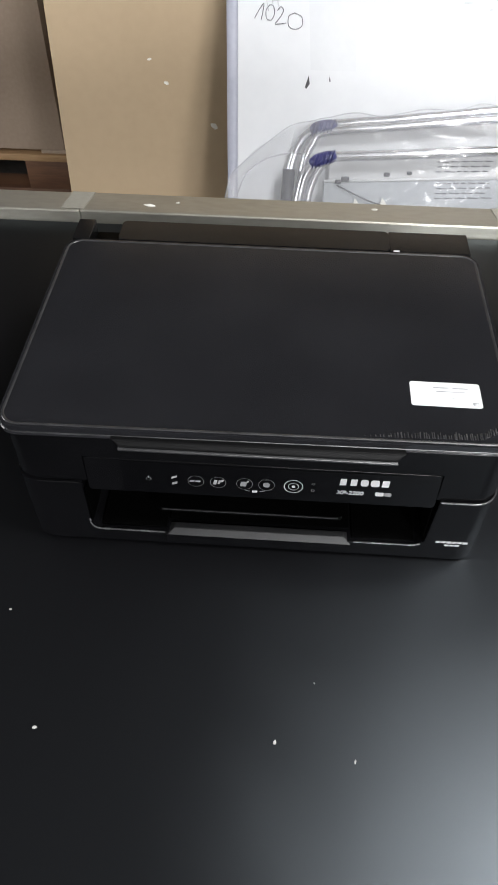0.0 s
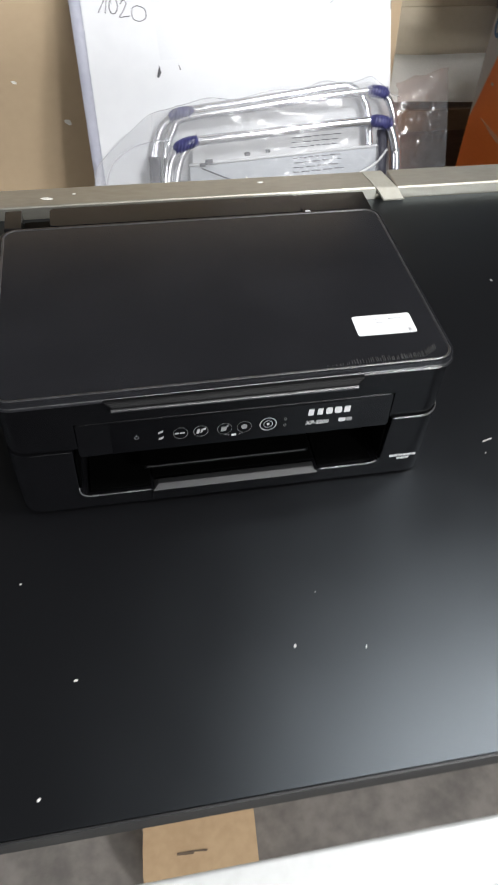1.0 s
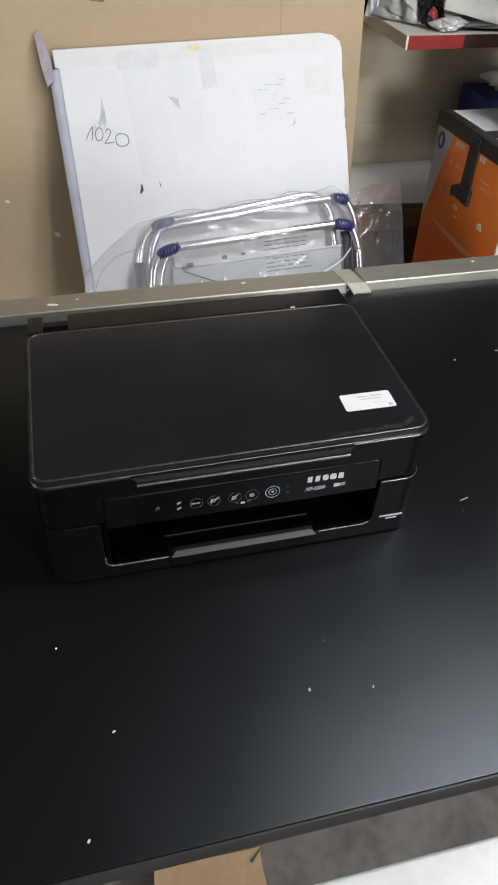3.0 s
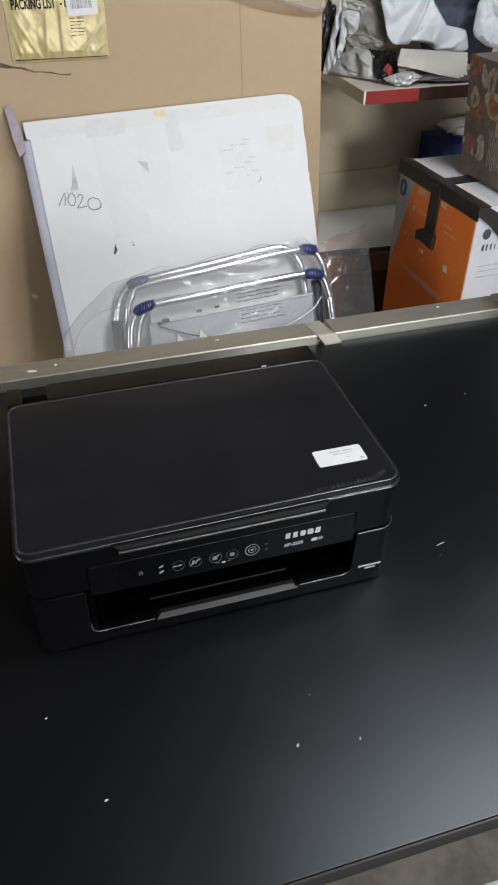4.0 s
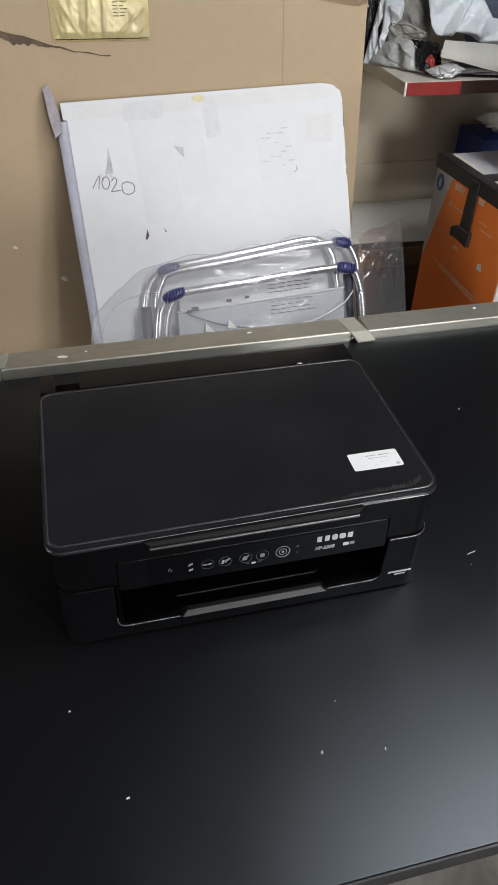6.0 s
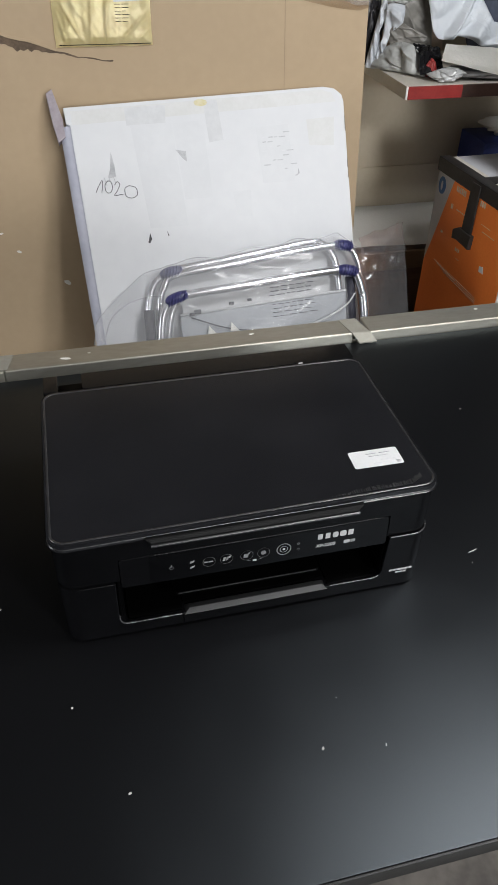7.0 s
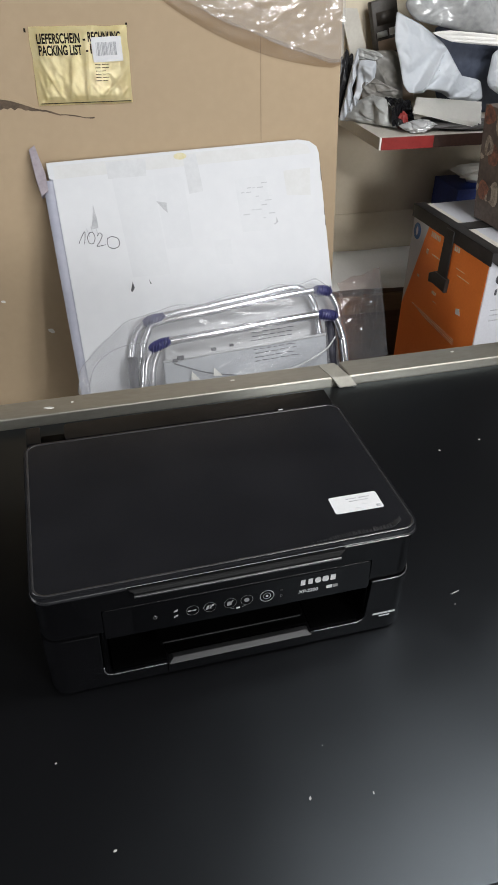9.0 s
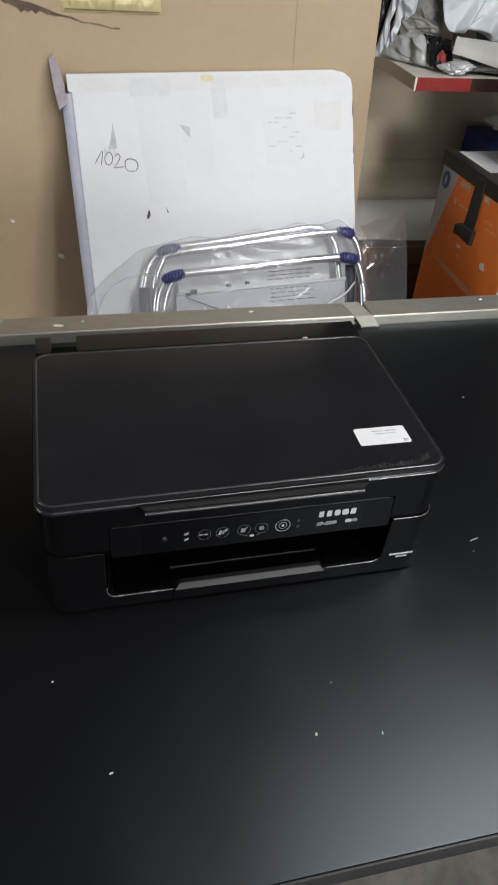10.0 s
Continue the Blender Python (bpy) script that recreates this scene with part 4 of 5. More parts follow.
for words, x, y, w in (("LIEFERSCHEIN", -0.0925, 0.0455, 0.093), ("-", 0.0065, 0.0455, 0.006), ("RECHNUNG", 0.0175, 0.0475, 0.072), ("PACKING LIST", -0.0905, 0.0225, 0.093), ("-", 0.0115, 0.0235, 0.005), ("I", 0.0205, 0.0245, 0.0035)):
    lettering("printed_word", words, 0.0265, Matrix.Translation((x, y, 0.0054)), "goldprint", pouch, width=w, bold=0.0008)
bm = bm_prism(rounded(-0.033, 0.033, -0.0245, 0.0245, 0.001, 2), 0.0069, 0.0075)
slip = part("barcode_label", bm, "sticker", pouch, "white paper label with a barcode")
slip.matrix_basis = pose(0.058, 0.032, 0, 0, 0, 2)
rnd = random.Random(3)
x = -0.024
while x < 0.022:
    w = rnd.choice((0.0008, 0.0012, 0.002))
    part("printed_line", bm_box(x, x + w, -0.012, 0.014, 0.0076, 0.0078), "paleink", slip)
    x += w + rnd.choice((0.001, 0.0015, 0.0022))
for k in range(6):
    for x0, x1 in ((0.028, 0.04), (0.043, 0.05 + 0.012 * rnd.random())):
        part("printed_line", bm_box(x0, x1, 0.0015 - 0.0065 * k, 0.0027 - 0.0065 * k, 0.0072, 0.0076), "goldprint", pouch)
for x, y in ((-0.114, 0.071), (0.106, 0.079)):
    part("corner_mark", bm_box(x - 0.002, x + 0.002, y - 0.004, y + 0.004, 0.0, 0.001), "goldprint", pouch)
part("bottom_seam", bm_box(-0.1, 0.102, -0.0745, -0.073, 0.0042, 0.0052), "goldprint", pouch)

# white flat carton leaning on the brown one
SLOPE = math.degrees(math.atan(0.55))
BOARD = pose(0, 0.7875, 0, -SLOPE, 0, 0)  # x right, z up the board, -y out of it
flat = thing("flat_white_carton", "large flat white carton with tape and pen marks, leaning", "carton", BOARD)
bm = bm_prism([(-0.0717, 0.016), (0.555, 0.016), (0.550, 1.062), (0.546, 1.078), (0.528, 1.092), (0.50, 1.097), (-0.1145, 1.074), (-0.1125, 1.038), (-0.1042, 1.036)], 0.0, 0.025, axis="y")
bmesh.ops.bevel(bm, geom=[e for e in bm.edges], offset=0.002, segments=2, profile=0.5, affect="EDGES")
part("body", bm, "whitecard", flat)
# folded side: its shading is put into a darker colour
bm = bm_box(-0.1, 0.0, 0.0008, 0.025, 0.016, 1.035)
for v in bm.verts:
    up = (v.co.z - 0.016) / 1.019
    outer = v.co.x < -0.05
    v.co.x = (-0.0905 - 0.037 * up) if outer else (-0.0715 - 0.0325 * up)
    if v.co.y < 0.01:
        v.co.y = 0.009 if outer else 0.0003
part("side_fold", bm, "bluecard", flat, "bluish white folded side of the carton, darkened for its shading")
bm = bm_prism([(-0.134, 1.0), (-0.1175, 1.012), (-0.1185, 1.05), (-0.134, 1.114), (-0.148, 1.105), (-0.141, 1.04)], 0.0, 0.03, axis="y", bev_lo=0.001)
part("corner_flap", bm, "flapgrey", flat, "bent corner flap, greyish inside")


def on_board(x, z, out=0.0006):
    return Matrix.Translation((x, -out, z)) @ Matrix.Rotation(radians(90), 4, "X")


def patch(name, pts, mat, label="", out=0.0004, thick=0.0005):
    bm = bm_prism(pts, 0, thick)
    bm.transform(on_board(0, 0, out))
    return part(name, bm, mat, flat, label)


patch("tape", [(0.204, 1.075), (0.237, 1.077), (0.245, 0.988), (0.21, 0.984)], "tape", "strip of clear tape", out=0.0001, thick=0.0004)
patch("tape", [(0.02, 1.068), (0.115, 1.071), (0.112, 1.032), (0.022, 1.03)], "tape", "glossy clear tape", out=0.0001, thick=0.0004)
patch("tape", [(0.03, 1.03), (0.125, 1.031), (0.14, 0.80), (0.05, 0.80)], "hazytape", "broad strip of hazy clear tape", out=0.0001, thick=0.0002)
patch("tape", [(0.452, 1.024), (0.522, 1.028), (0.517, 0.962), (0.455, 0.965)], "tapebeige", "greyish patch of tape", out=0.0001, thick=0.0004)
patch("tape", [(-0.1, 1.066), (0.495, 1.09), (0.52, 1.082), (0.53, 1.062), (-0.1, 1.036)], "tapebeige", "yellowed clear tape along the top edge", out=0.0001, thick=0.00015)
patch("tape", [(0.128, 1.03), (0.2, 1.034), (0.206, 0.86), (0.14, 0.86)], "hazytape", "broad strip of hazy clear tape", out=0.0001, thick=0.0003)
patch("tape", [(0.325, 1.012), (0.405, 1.016), (0.412, 0.885), (0.332, 0.885)], "hazytape", "hazy square of torn label", out=0.00005, thick=0.0001)
patch("tape", [(0.255, 0.87), (0.30, 0.872), (0.298, 0.81), (0.262, 0.815)], "hazytape", "small hazy scrap of tape", out=0.0001, thick=0.0002)
patch("stain", [(0.198 + 0.016 * math.cos(a), 1.072 + 0.008 * math.sin(a)) for a in (k * 0.628 for k in range(10))], "yellowstain", "yellow smear", out=0.0012)
patch("mark", [(0.128, 0.972), (0.152, 0.967), (0.152, 0.944), (0.143, 0.952)], "paleink", "grey smudge", out=0.001)
patch("mark", [(-0.0215, 0.975), (-0.017, 0.945), (-0.016, 0.92), (-0.034, 0.918), (-0.027, 0.94)], "paleink", "grey scuff", out=0.001)
patch("mark", [(0.047, 0.79), (0.05, 0.775), (0.044, 0.766), (0.04, 0.768)], "ink", "dark nick", out=0.001)
patch("mark", [(0.087, 0.792), (0.09, 0.785), (0.092, 0.78), (0.089, 0.78)], "ink", "dark nick", out=0.001)
patch("mark", [(0.422, 0.915), (0.425, 0.903), (0.418, 0.897), (0.412, 0.898), (0.42, 0.902)], "paleink", "faint nick", out=0.001)
for z0, z1 in ((0.995, 1.03), (0.91, 0.93), (0.885, 0.90)):
    patch("worn_edge", [(0.548, z0), (0.5496, z0), (0.5496, z1), (0.5488, z1)], "ink", "worn dark edge", out=0.0012)
rnd = random.Random(8)
for row in range(9):
    z = 1.0 - 0.0105 * row
    x = 0.335 + 0.004 * rnd.random()
    while x < 0.4 + 0.02 * rnd.random():
        w = 0.006 + 0.012 * rnd.random()
        patch("printed_line", [(x, z), (x + w, z + 0.0006), (x + w, z - 0.0018), (x, z - 0.0024)], rnd.choice(("smudgeink", "faintink", "hazytape")), out=0.0001, thick=0.0002)
        x += w + 0.004
# the handwritten number, drawn as pen strokes
pen = [
    [(-0.066, 0.888), (-0.058, 0.902), (-0.049, 0.914), (-0.05, 0.9), (-0.053, 0.886)],
    [(-0.037, 0.912), (-0.044, 0.902), (-0.042, 0.888), (-0.033, 0.886), (-0.027, 0.898), (-0.03, 0.91), (-0.037, 0.912)],
    [(-0.022, 0.902), (-0.015, 0.909), (-0.01, 0.902), (-0.018, 0.888), (-0.025, 0.879), (-0.012, 0.88), (-0.004, 0.881)],
    [(0.012, 0.899), (0.001, 0.893), (0.002, 0.876), (0.016, 0.871), (0.028, 0.878), (0.026, 0.893), (0.012, 0.899)],
]
for stroke in pen:
    part("pen_stroke", bm_tube(smooth_path([(x, -0.0012, z) for x, z in stroke]), 0.0008, sides=5), "pen", flat)
for x, dz in ((-0.044, -0.004), (-0.034, 0.0), (-0.023, -0.002)):
    part("pen_stroke", bm_tube([(x, -0.0011, 0.925 + dz), (x + 0.005, -0.0011, 0.905 + dz)], 0.0005, sides=5), "paleink", flat)

# chromed folding rack in a clear bag
rack = thing("folding_rack", "folded chromed tube rack with navy blue plastic joints", "folding rack", BOARD)


def bent(points, r, w):
    """A bent tube lying on the board, w in front of it; points are x and z."""
    return bm_tube(smooth_path([(x, -(w + (q[0] if q else 0.0)), z) for x, z, *q in points], 7), r, sides=12)


part("tube", bent([(0.005, 0.03), (0.012, 0.4), (0.016, 0.56), (0.022, 0.625), (0.042, 0.673), (0.075, 0.693), (0.112, 0.702), (0.23, 0.714), (0.352, 0.728), (0.43, 0.7365), (0.463, 0.73), (0.483, 0.706), (0.493, 0.665), (0.5, 0.5), (0.505, 0.03)], 0.0085, 0.022), "chrome", rack)
part("tube", bent([(0.03, 0.03), (0.034, 0.45), (0.045, 0.61), (0.062, 0.662), (0.09, 0.686), (0.23, 0.7), (0.36, 0.714), (0.486, 0.7235), (0.52, 0.719), (0.54, 0.694), (0.549, 0.64), (0.553, 0.45), (0.555, 0.03)], 0.0085, 0.034), "chrome", rack)
part("tube", bent([(0.02, 0.03), (0.026, 0.45), (0.039, 0.55), (0.052, 0.605), (0.084, 0.633), (0.112, 0.639), (0.241, 0.647), (0.374, 0.657), (0.487, 0.663), (0.512, 0.661), (0.53, 0.647), (0.541, 0.605), (0.544, 0.54), (0.547, 0.03)], 0.0102, 0.062), "chrome", rack)
part("tube", bent([(0.046, 0.03), (0.05, 0.45), (0.057, 0.55), (0.07, 0.6), (0.088, 0.628)], 0.0085, 0.054), "chrome", rack)
for x0, x1, z0, z1, w in ((0.056, 0.109, 0.688, 0.697, 0.03), (0.058, 0.111, 0.624, 0.64, 0.064), (0.486, 0.534, 0.7245, 0.7165, 0.034), (0.482, 0.532, 0.664, 0.654, 0.064)):
    g = part("joint", bm_tube(smooth_path([(x0, -w, z0), ((x0 + x1) / 2, -w - 0.002, (z0 + z1) / 2 + 0.002), (x1, -w, z1)], 8), lambda t: 0.0138 * (1 - 0.45 * abs(2 * t - 1) ** 4), sides=14, flat=0.9), "bluegrip", rack, "navy blue plastic joint")
    for k in range(6):
        share = 0.16 + 0.135 * k
        xx, zz = x0 + (x1 - x0) * share, z0 + (z1 - z0) * share
        part("grip_rib", bm_tube([(xx + 0.0145 * 0.28 * math.sin(a), -w - 0.002 - 0.0142 * math.cos(a), zz + 0.0142 * math.sin(a)) for a in (-1.3 + 0.52 * i for i in range(6))], 0.0013, sides=6), "bluegrip", g)
bm = bm_prism([(0.09, 0.1), (0.505, 0.1), (0.505, 0.614), (0.09, 0.592)], -0.046, -0.040, axis="y", bev_lo=0.001)
sheet = part("panel", bm, "greysheet", rack, "grey sheet metal panel")
bm = bm_prism([(0.1, 0.2), (0.47, 0.2), (0.47, 0.66), (0.1, 0.64)], -0.026, -0.022, axis="y", bev_lo=0.001)
sheet2 = part("panel", bm, "innerwhite", rack, "white inner panel")
part("panel_edge", bm_tube([(0.09, -0.047, 0.592), (0.505, -0.047, 0.614)], 0.003, sides=8), "whitecard", sheet)
rnd = random.Random(4)
for base_x, base_z, yy, own in ((0.315, 0.597, -0.0464, sheet), (0.315, 0.648, -0.0264, sheet2)):
    for row in range(4):
        x = base_x + 0.004 * rnd.random()
        z = base_z - 0.0095 * row
        while x < base_x + 0.105:
            w = 0.008 + 0.016 * rnd.random()
            part("printed_line", bm_box(x, x + w, yy - 0.0004, yy, z - 0.002 + (x - base_x) * 0.05, z + (x - base_x) * 0.05), "pen", own)
            x += w + 0.005
for x, low_z, high_z, w in ((0.012, 0.46, 0.612, 0.05), (0.512, 0.5, 0.645, 0.045)):
    part("sleeve", bm_tube([(x, -w, low_z), (x + 0.006, -w, high_z)], 0.0125, sides=10), "darkgrip", rack, "dark rubber sleeve")
for x, z, s in ((0.118, 0.588, 0.006), (0.132, 0.592, 0.008), (0.215, 0.605, 0.006), (0.26, 0.61, 0.005)):
    part("clip", bm_box(x - s, x + s, -0.052, -0.046, z, z + s * 1.3, bev=0.001), "darkgrip", rack)
part("strap", bm_tube(smooth_path([(0.36, -0.06, 0.535), (0.42, -0.066, 0.545), (0.49, -0.07, 0.575), (0.52, -0.072, 0.605)], 6), lambda t: 0.003 - 0.0012 * t, sides=8), "innerwhite", rack, "white strap")
part("wire", bm_tube(smooth_path([(0.115, -0.052, 0.585), (0.19, -0.054, 0.555), (0.26, -0.055, 0.54), (0.3, -0.055, 0.535)], 6), 0.0015, sides=6), "darkgrip", rack)
for x, z in ((0.15, 0.542), (0.205, 0.545)):
    bm = bm_prism([(x, z), (x + 0.022, z - 0.002), (x + 0.004, z + 0.02)], -0.058, -0.055, axis="y")
    part("paper_tag", bm, "paper", rack)

bag = thing("clear_bag", "crumpled clear plastic bag over the folding rack", "plastic bag", BOARD)


def bag_top(u):
    """The bag's top line along x."""
    x = -0.115 + 0.675 * u
    left = 0.545 + 0.17 * min(1, max(0, (x + 0.115) / 0.19)) ** 0.45
    right = 0.045 * min(1, max(0, (x - 0.1) / 0.5))
    right -= 0.05 * max(0, (x - 0.5) / 0.06)
    return x, left + right + 0.012 * noise.noise(Vector((x * 14, 0.5, 3)))


def bag_sheet(side):
    def fn(u, v):
        x, top = bag_top(u)
        z = 0.25 + (top - 0.25) * v
        mid = math.sin(math.pi * min(1, max(0, u))) ** 0.5
        near_top = (1 - v) ** 0.2 if v < 1 else 0.0
        q = Vector((x * 6, z * 15 - x * 2, side * 5.0))
        crease = ridged(q + 0.5 * noise.noise_vector(q * 0.7), 3) - 0.3
        p = Vector((x * 9 + z * 12, z * 46 - x * 14, 2.0))
        crease += (0.1 + 0.4 * math.exp(-((x - 0.42) / 0.07) ** 2)) * ridged(p + 0.7 * noise.noise_vector(p * 0.5), 2)
        w = (0.014 + 0.088 * mid * near_top + 0.008 * crease) if side else (0.006 + 0.006 * crease * near_top)
        if x > 0.55:
            w = 0.03 + (0.012 if side else 0.0) + 0.012 * crease
        return (x + 0.006 * noise.noise(q * 1.7), -max(0.003, w), z + 0.006 * noise.noise(q * 2.1 + Vector((9, 0, 0))))
    return fn


part("front_film", bm_grid(170, 110, bag_sheet(1)), "cleartube", bag)
part("back_film", bm_grid(40, 60, lambda u, v: bag_sheet(0)(0.2 * u, v)), "cleartube", bag)
# a hazier line along the top edge stands in for the rim highlight
line = [bag_sheet(1)(k / 60, 1.0) for k in range(61)]
part("top_seam", bm_tube(line, 0.0008, sides=6), "seam", bag, "bag's upper edge, hazed to show its rim highlight")
fold = [(-0.088, -0.02, 0.56), (-0.07, -0.03, 0.6), (-0.03, -0.045, 0.63), (0.02, -0.06, 0.642), (0.05, -0.07, 0.64)]
part("side_crease", bm_tube(smooth_path(fold, 6), 0.0012, sides=6), "seam", bag)
fold = [(-0.1, -0.014, 0.57), (-0.088, -0.02, 0.532), (-0.06, -0.03, 0.503), (-0.022, -0.042, 0.488)]
part("side_crease", bm_tube(smooth_path(fold, 6), 0.0012, sides=6), "seam", bag)


def bag_tail(u, v):
    """The loose flat end of the bag."""
    x = 0.545 + 0.122 * u
    z = 0.25 + (0.735 + 0.03 * u - 0.25) * v + 0.008 * noise.noise(Vector((x * 30, 2, 0))) * v
    q = Vector((x * 34, z * 24, 7.0))
    c = ridged(q + 0.5 * noise.noise_vector(q * 0.6), 3)
    return (x + 0.012 * (1 - v) * u + 0.004 * noise.noise(q), -0.035 - 0.016 * c * (0.1 + 0.85 * v ** 3) - 0.02 * (1 - u), z)


part("loose_end", bm_grid(60, 110, bag_tail), "tail", bag, "hazy loose end of the bag")

# clear wrap hanging over the brown carton's upper corner
wrapper = thing("plastic_wrap", "crumpled clear plastic wrap hanging over the brown carton", "plastic wrap", FACE)


def wrap_sheet(u, v):
    x = 0.17 + 0.446 * u
    lo = 1.305 - 0.175 * min(1.0, u * 1.08) ** 0.75 + 0.006 * noise.noise(Vector((x * 14, 0, 0)))
    z = lo + (1.55 - lo) * v ** 1.3
    q = Vector((x * 9 + z * 6, z * 16 - x * 5, 1.5))
    c = ridged(q + 0.6 * noise.noise_vector(q), 3)
    return (x + 0.004 * noise.noise(q * 2), -0.005 - 0.016 * max(0, c) * min(1, 0.25 + 2.5 * v) - 0.01 * v * (1 - u), z)


part("film", bm_grid(90, 80, wrap_sheet), "wrap", wrapper)


def wrap_fold(u, v):
    """The slack lower fold of the wrap, nearly flat on the board, tinted as shadow."""
    x = 0.14 + 0.474 * u
    hi = 1.318 - 0.18 * min(1.0, u * 1.05) ** 0.75
    z = hi - (0.012 + 0.03 * math.sin(math.pi * u) ** 0.8) * (1 - v)
    return (x, -0.0022 - 0.004 * math.sin(math.pi * v) * (0.5 + noise.noise(Vector((x * 16, v, 2)))), z)


part("slack_fold", bm_grid(70, 8, wrap_fold), "wrapfold", wrapper, "slack lower fold of the wrap, tinted for shadow streaks")


# ---- left, behind: carton on a pallet ----
pallet = thing("pallet", "rough wooden pallet on the concrete floor, lower boards darkened for shade", "pallet", pose(-1.25, 1.86, 0))
for k in range(4):
    part("deck_board", bm_box(-0.62, 0.56, 0.001 + 0.06 * k, 0.05 + 0.06 * k, 0.118, 0.14, bev=0.002), "wood", pallet)
# darker wood below the deck: the shade there is in the colour
for k in range(3):
    part("block", bm_box(-0.6 + 0.5 * k, -0.46 + 0.5 * k, 0.004, 0.2, 0.02, 0.1175, bev=0.002), "darkwood", pallet)
part("bottom_board", bm_box(-0.62, 0.56, 0.004, 0.1, 0.0, 0.0195, bev=0.002), "darkwood", pallet)
store = thing("tall_carton", "tall greyish brown cardboard carton standing on a pallet", "carton", pose(-1.25, 1.87, 0.1405))
part("body", bm_box(-0.58, 0.54, 0, 0.21, 0.012, 1.3, bev=0.004), "greycard", store)
rnd = random.Random(2)
for k in range(5):
    x = -0.5 + 0.24 * k
    part("flap_tab", bm_box(x, x + 0.1, 0.002, 0.2, 0.0, 0.0118, bev=0.001), "greycard", store)


# ---- right, behind: shelf, printed boxes, bags ----
shelf = thing("wall_shelf", "cream laminate wall shelf with a red taped front edge", "shelf", pose(0.805, 1.5, 0.908))
part("board", bm_box(0.0, 0.83, 0.0035, 0.419, -0.034, 0, bev=0.001), "shelfwhite", shelf)
part("front_edge", bm_box(0.168, 0.83, -0.002, 0.003, -0.034, -0.001, bev=0.0008), "edgebrown", shelf, "dark brown front edge")
part("red_strip", bm_box(0.006, 0.168, -0.003, 0.003, -0.034, -0.001, bev=0.0008), "red", shelf, "red edge tape")
part("end_strip", bm_box(0.0, 0.0056, -0.002, 0.003, -0.034, -0.001), "foam", shelf)

crate = thing("wooden_crate", "brown wooden crate against the wall", "crate", pose(0.72, 1.68, 0))
part("body", bm_box(0.03, 0.88, 0.012, 0.235, 0, 0.338, bev=0.003), "darkwood", crate)
# one front in two tones: dark below, lighter at the lit top
part("plank", bm_box(0.0, 0.9, 0.0, 0.0115, 0.004, 0.272, bev=0.002), "darkwood", crate)
part("plank", bm_box(0.0, 0.9, -0.002, 0.0115, 0.2725, 0.338, bev=0.002), "crateboard", crate)
foam = thing("foam_sheet", "folded white foam sheet lying on the wooden crate", "foam sheet", pose(0.73, 1.672, 0.3385))


def foam_fn(u, v):
    x, y = 0.01 + 0.86 * u, 0.002 + 0.24 * v
    sag = -0.03 * max(0, 0.12 - v) / 0.12 if v < 0.12 else 0
    return (x, y, 0.036 + 0.038 * v + 0.008 * noise.noise(Vector((x * 5, y * 6, 0))) + sag * 0.3)


bm = bm_grid(60, 24, foam_fn, thick=0.03)
part("sheet", bm, "foam", foam)

blue = thing("blue_carton", "dark blue carton standing on the crate below the shelf", "carton", pose(1.225, 1.735, 0.39))
part("body", bm_box(0, 0.34, 0, 0.17, 0, 0.277, bev=0.003), "bluebox", blue)
cloth = thing("cream_bundle", "crumpled cream paper bundle on the blue carton", "paper bundle", pose(1.375, 1.81, 0.6675))
part("paper", bm_crumple((0.32, 0.15, 0.075), 3, amount=0.3), "paper", cloth)

# orange and white printed carton
HP = pose(0.925, 1.027, 0, 0, 0, 2.877)
office = thing("printed_carton", "tall carton printed orange and white, closed with black tape", "carton", HP)
HT = 0.738
part("body", bm_box(0, 0.4, 0, 0.395, 0, HT, bev=0.003), "boxwhite", office)


def side_patch(name, pts, mat, label="", out=0.001, thick=0.0008, r=0.0):
    """On the left face; points are y, z."""
    bm = bm_prism(pts, -out - thick, -out, axis="x")
    return part(name, bm, mat, office, label)


side_patch("orange_print", [(0.004, 0.004), (0.004, 0.728), (0.295, 0.728), (0.318, 0.66), (0.342, 0.582), (0.368, 0.5), (0.391, 0.435), (0.391, 0.004)], "orange", "orange printed field", out=0.0002)
bm = bm_box(-0.004, 0.0, -0.004, 0.398, 0.706, HT + 0.004)
bm_box(-0.003, 0.03, -0.004, 0.398, HT + 0.0005, HT + 0.004, into=bm)
part("edge_tape", bm, "blacktape", office, "black tape along the top edge")
bm = bm_box(0.0302, 0.4, 0.17, 0.215, HT + 0.0006, HT + 0.003)
part("top_tape", bm, "blacktape", office, "black tape across the top")
bm = bm_box(0.031, 0.052, 0.005, 0.165, HT + 0.0006, HT + 0.0016)
bm_box(0.031, 0.048, 0.22, 0.39, HT + 0.0006, HT + 0.0016, into=bm)
part("bare_edge", bm, "shelfwhite", office, "worn white top edge")
bm = bm_prism([(0.169, 0.735), (0.209, 0.735), (0.216, 0.6), (0.168, 0.6)], -0.008, -0.0042, axis="x", bev_lo=0.001)
strap = part("handle_strap", bm, "blacktape", office, "black plastic carrying strap")
part("strap_end", bm_prism([(0.16, 0.604), (0.225, 0.604), (0.25, 0.59), (0.248, 0.564), (0.225, 0.572), (0.162, 0.565)], -0.013, -0.0011, axis="x", bev_lo=0.002), "blacktape", strap)
flapm = bm_prism([(-0.004, 0.742), (0.028, 0.738), (0.122, 0.686), (0.085, 0.645), (0.04, 0.69), (-0.004, 0.722)], -0.006, -0.0012, axis="y", bev_lo=0.0015)
part("tape_end", flapm, "blacktape", office, "loose end of black tape")
# blue roundels of the maker as plain discs, product words as bars
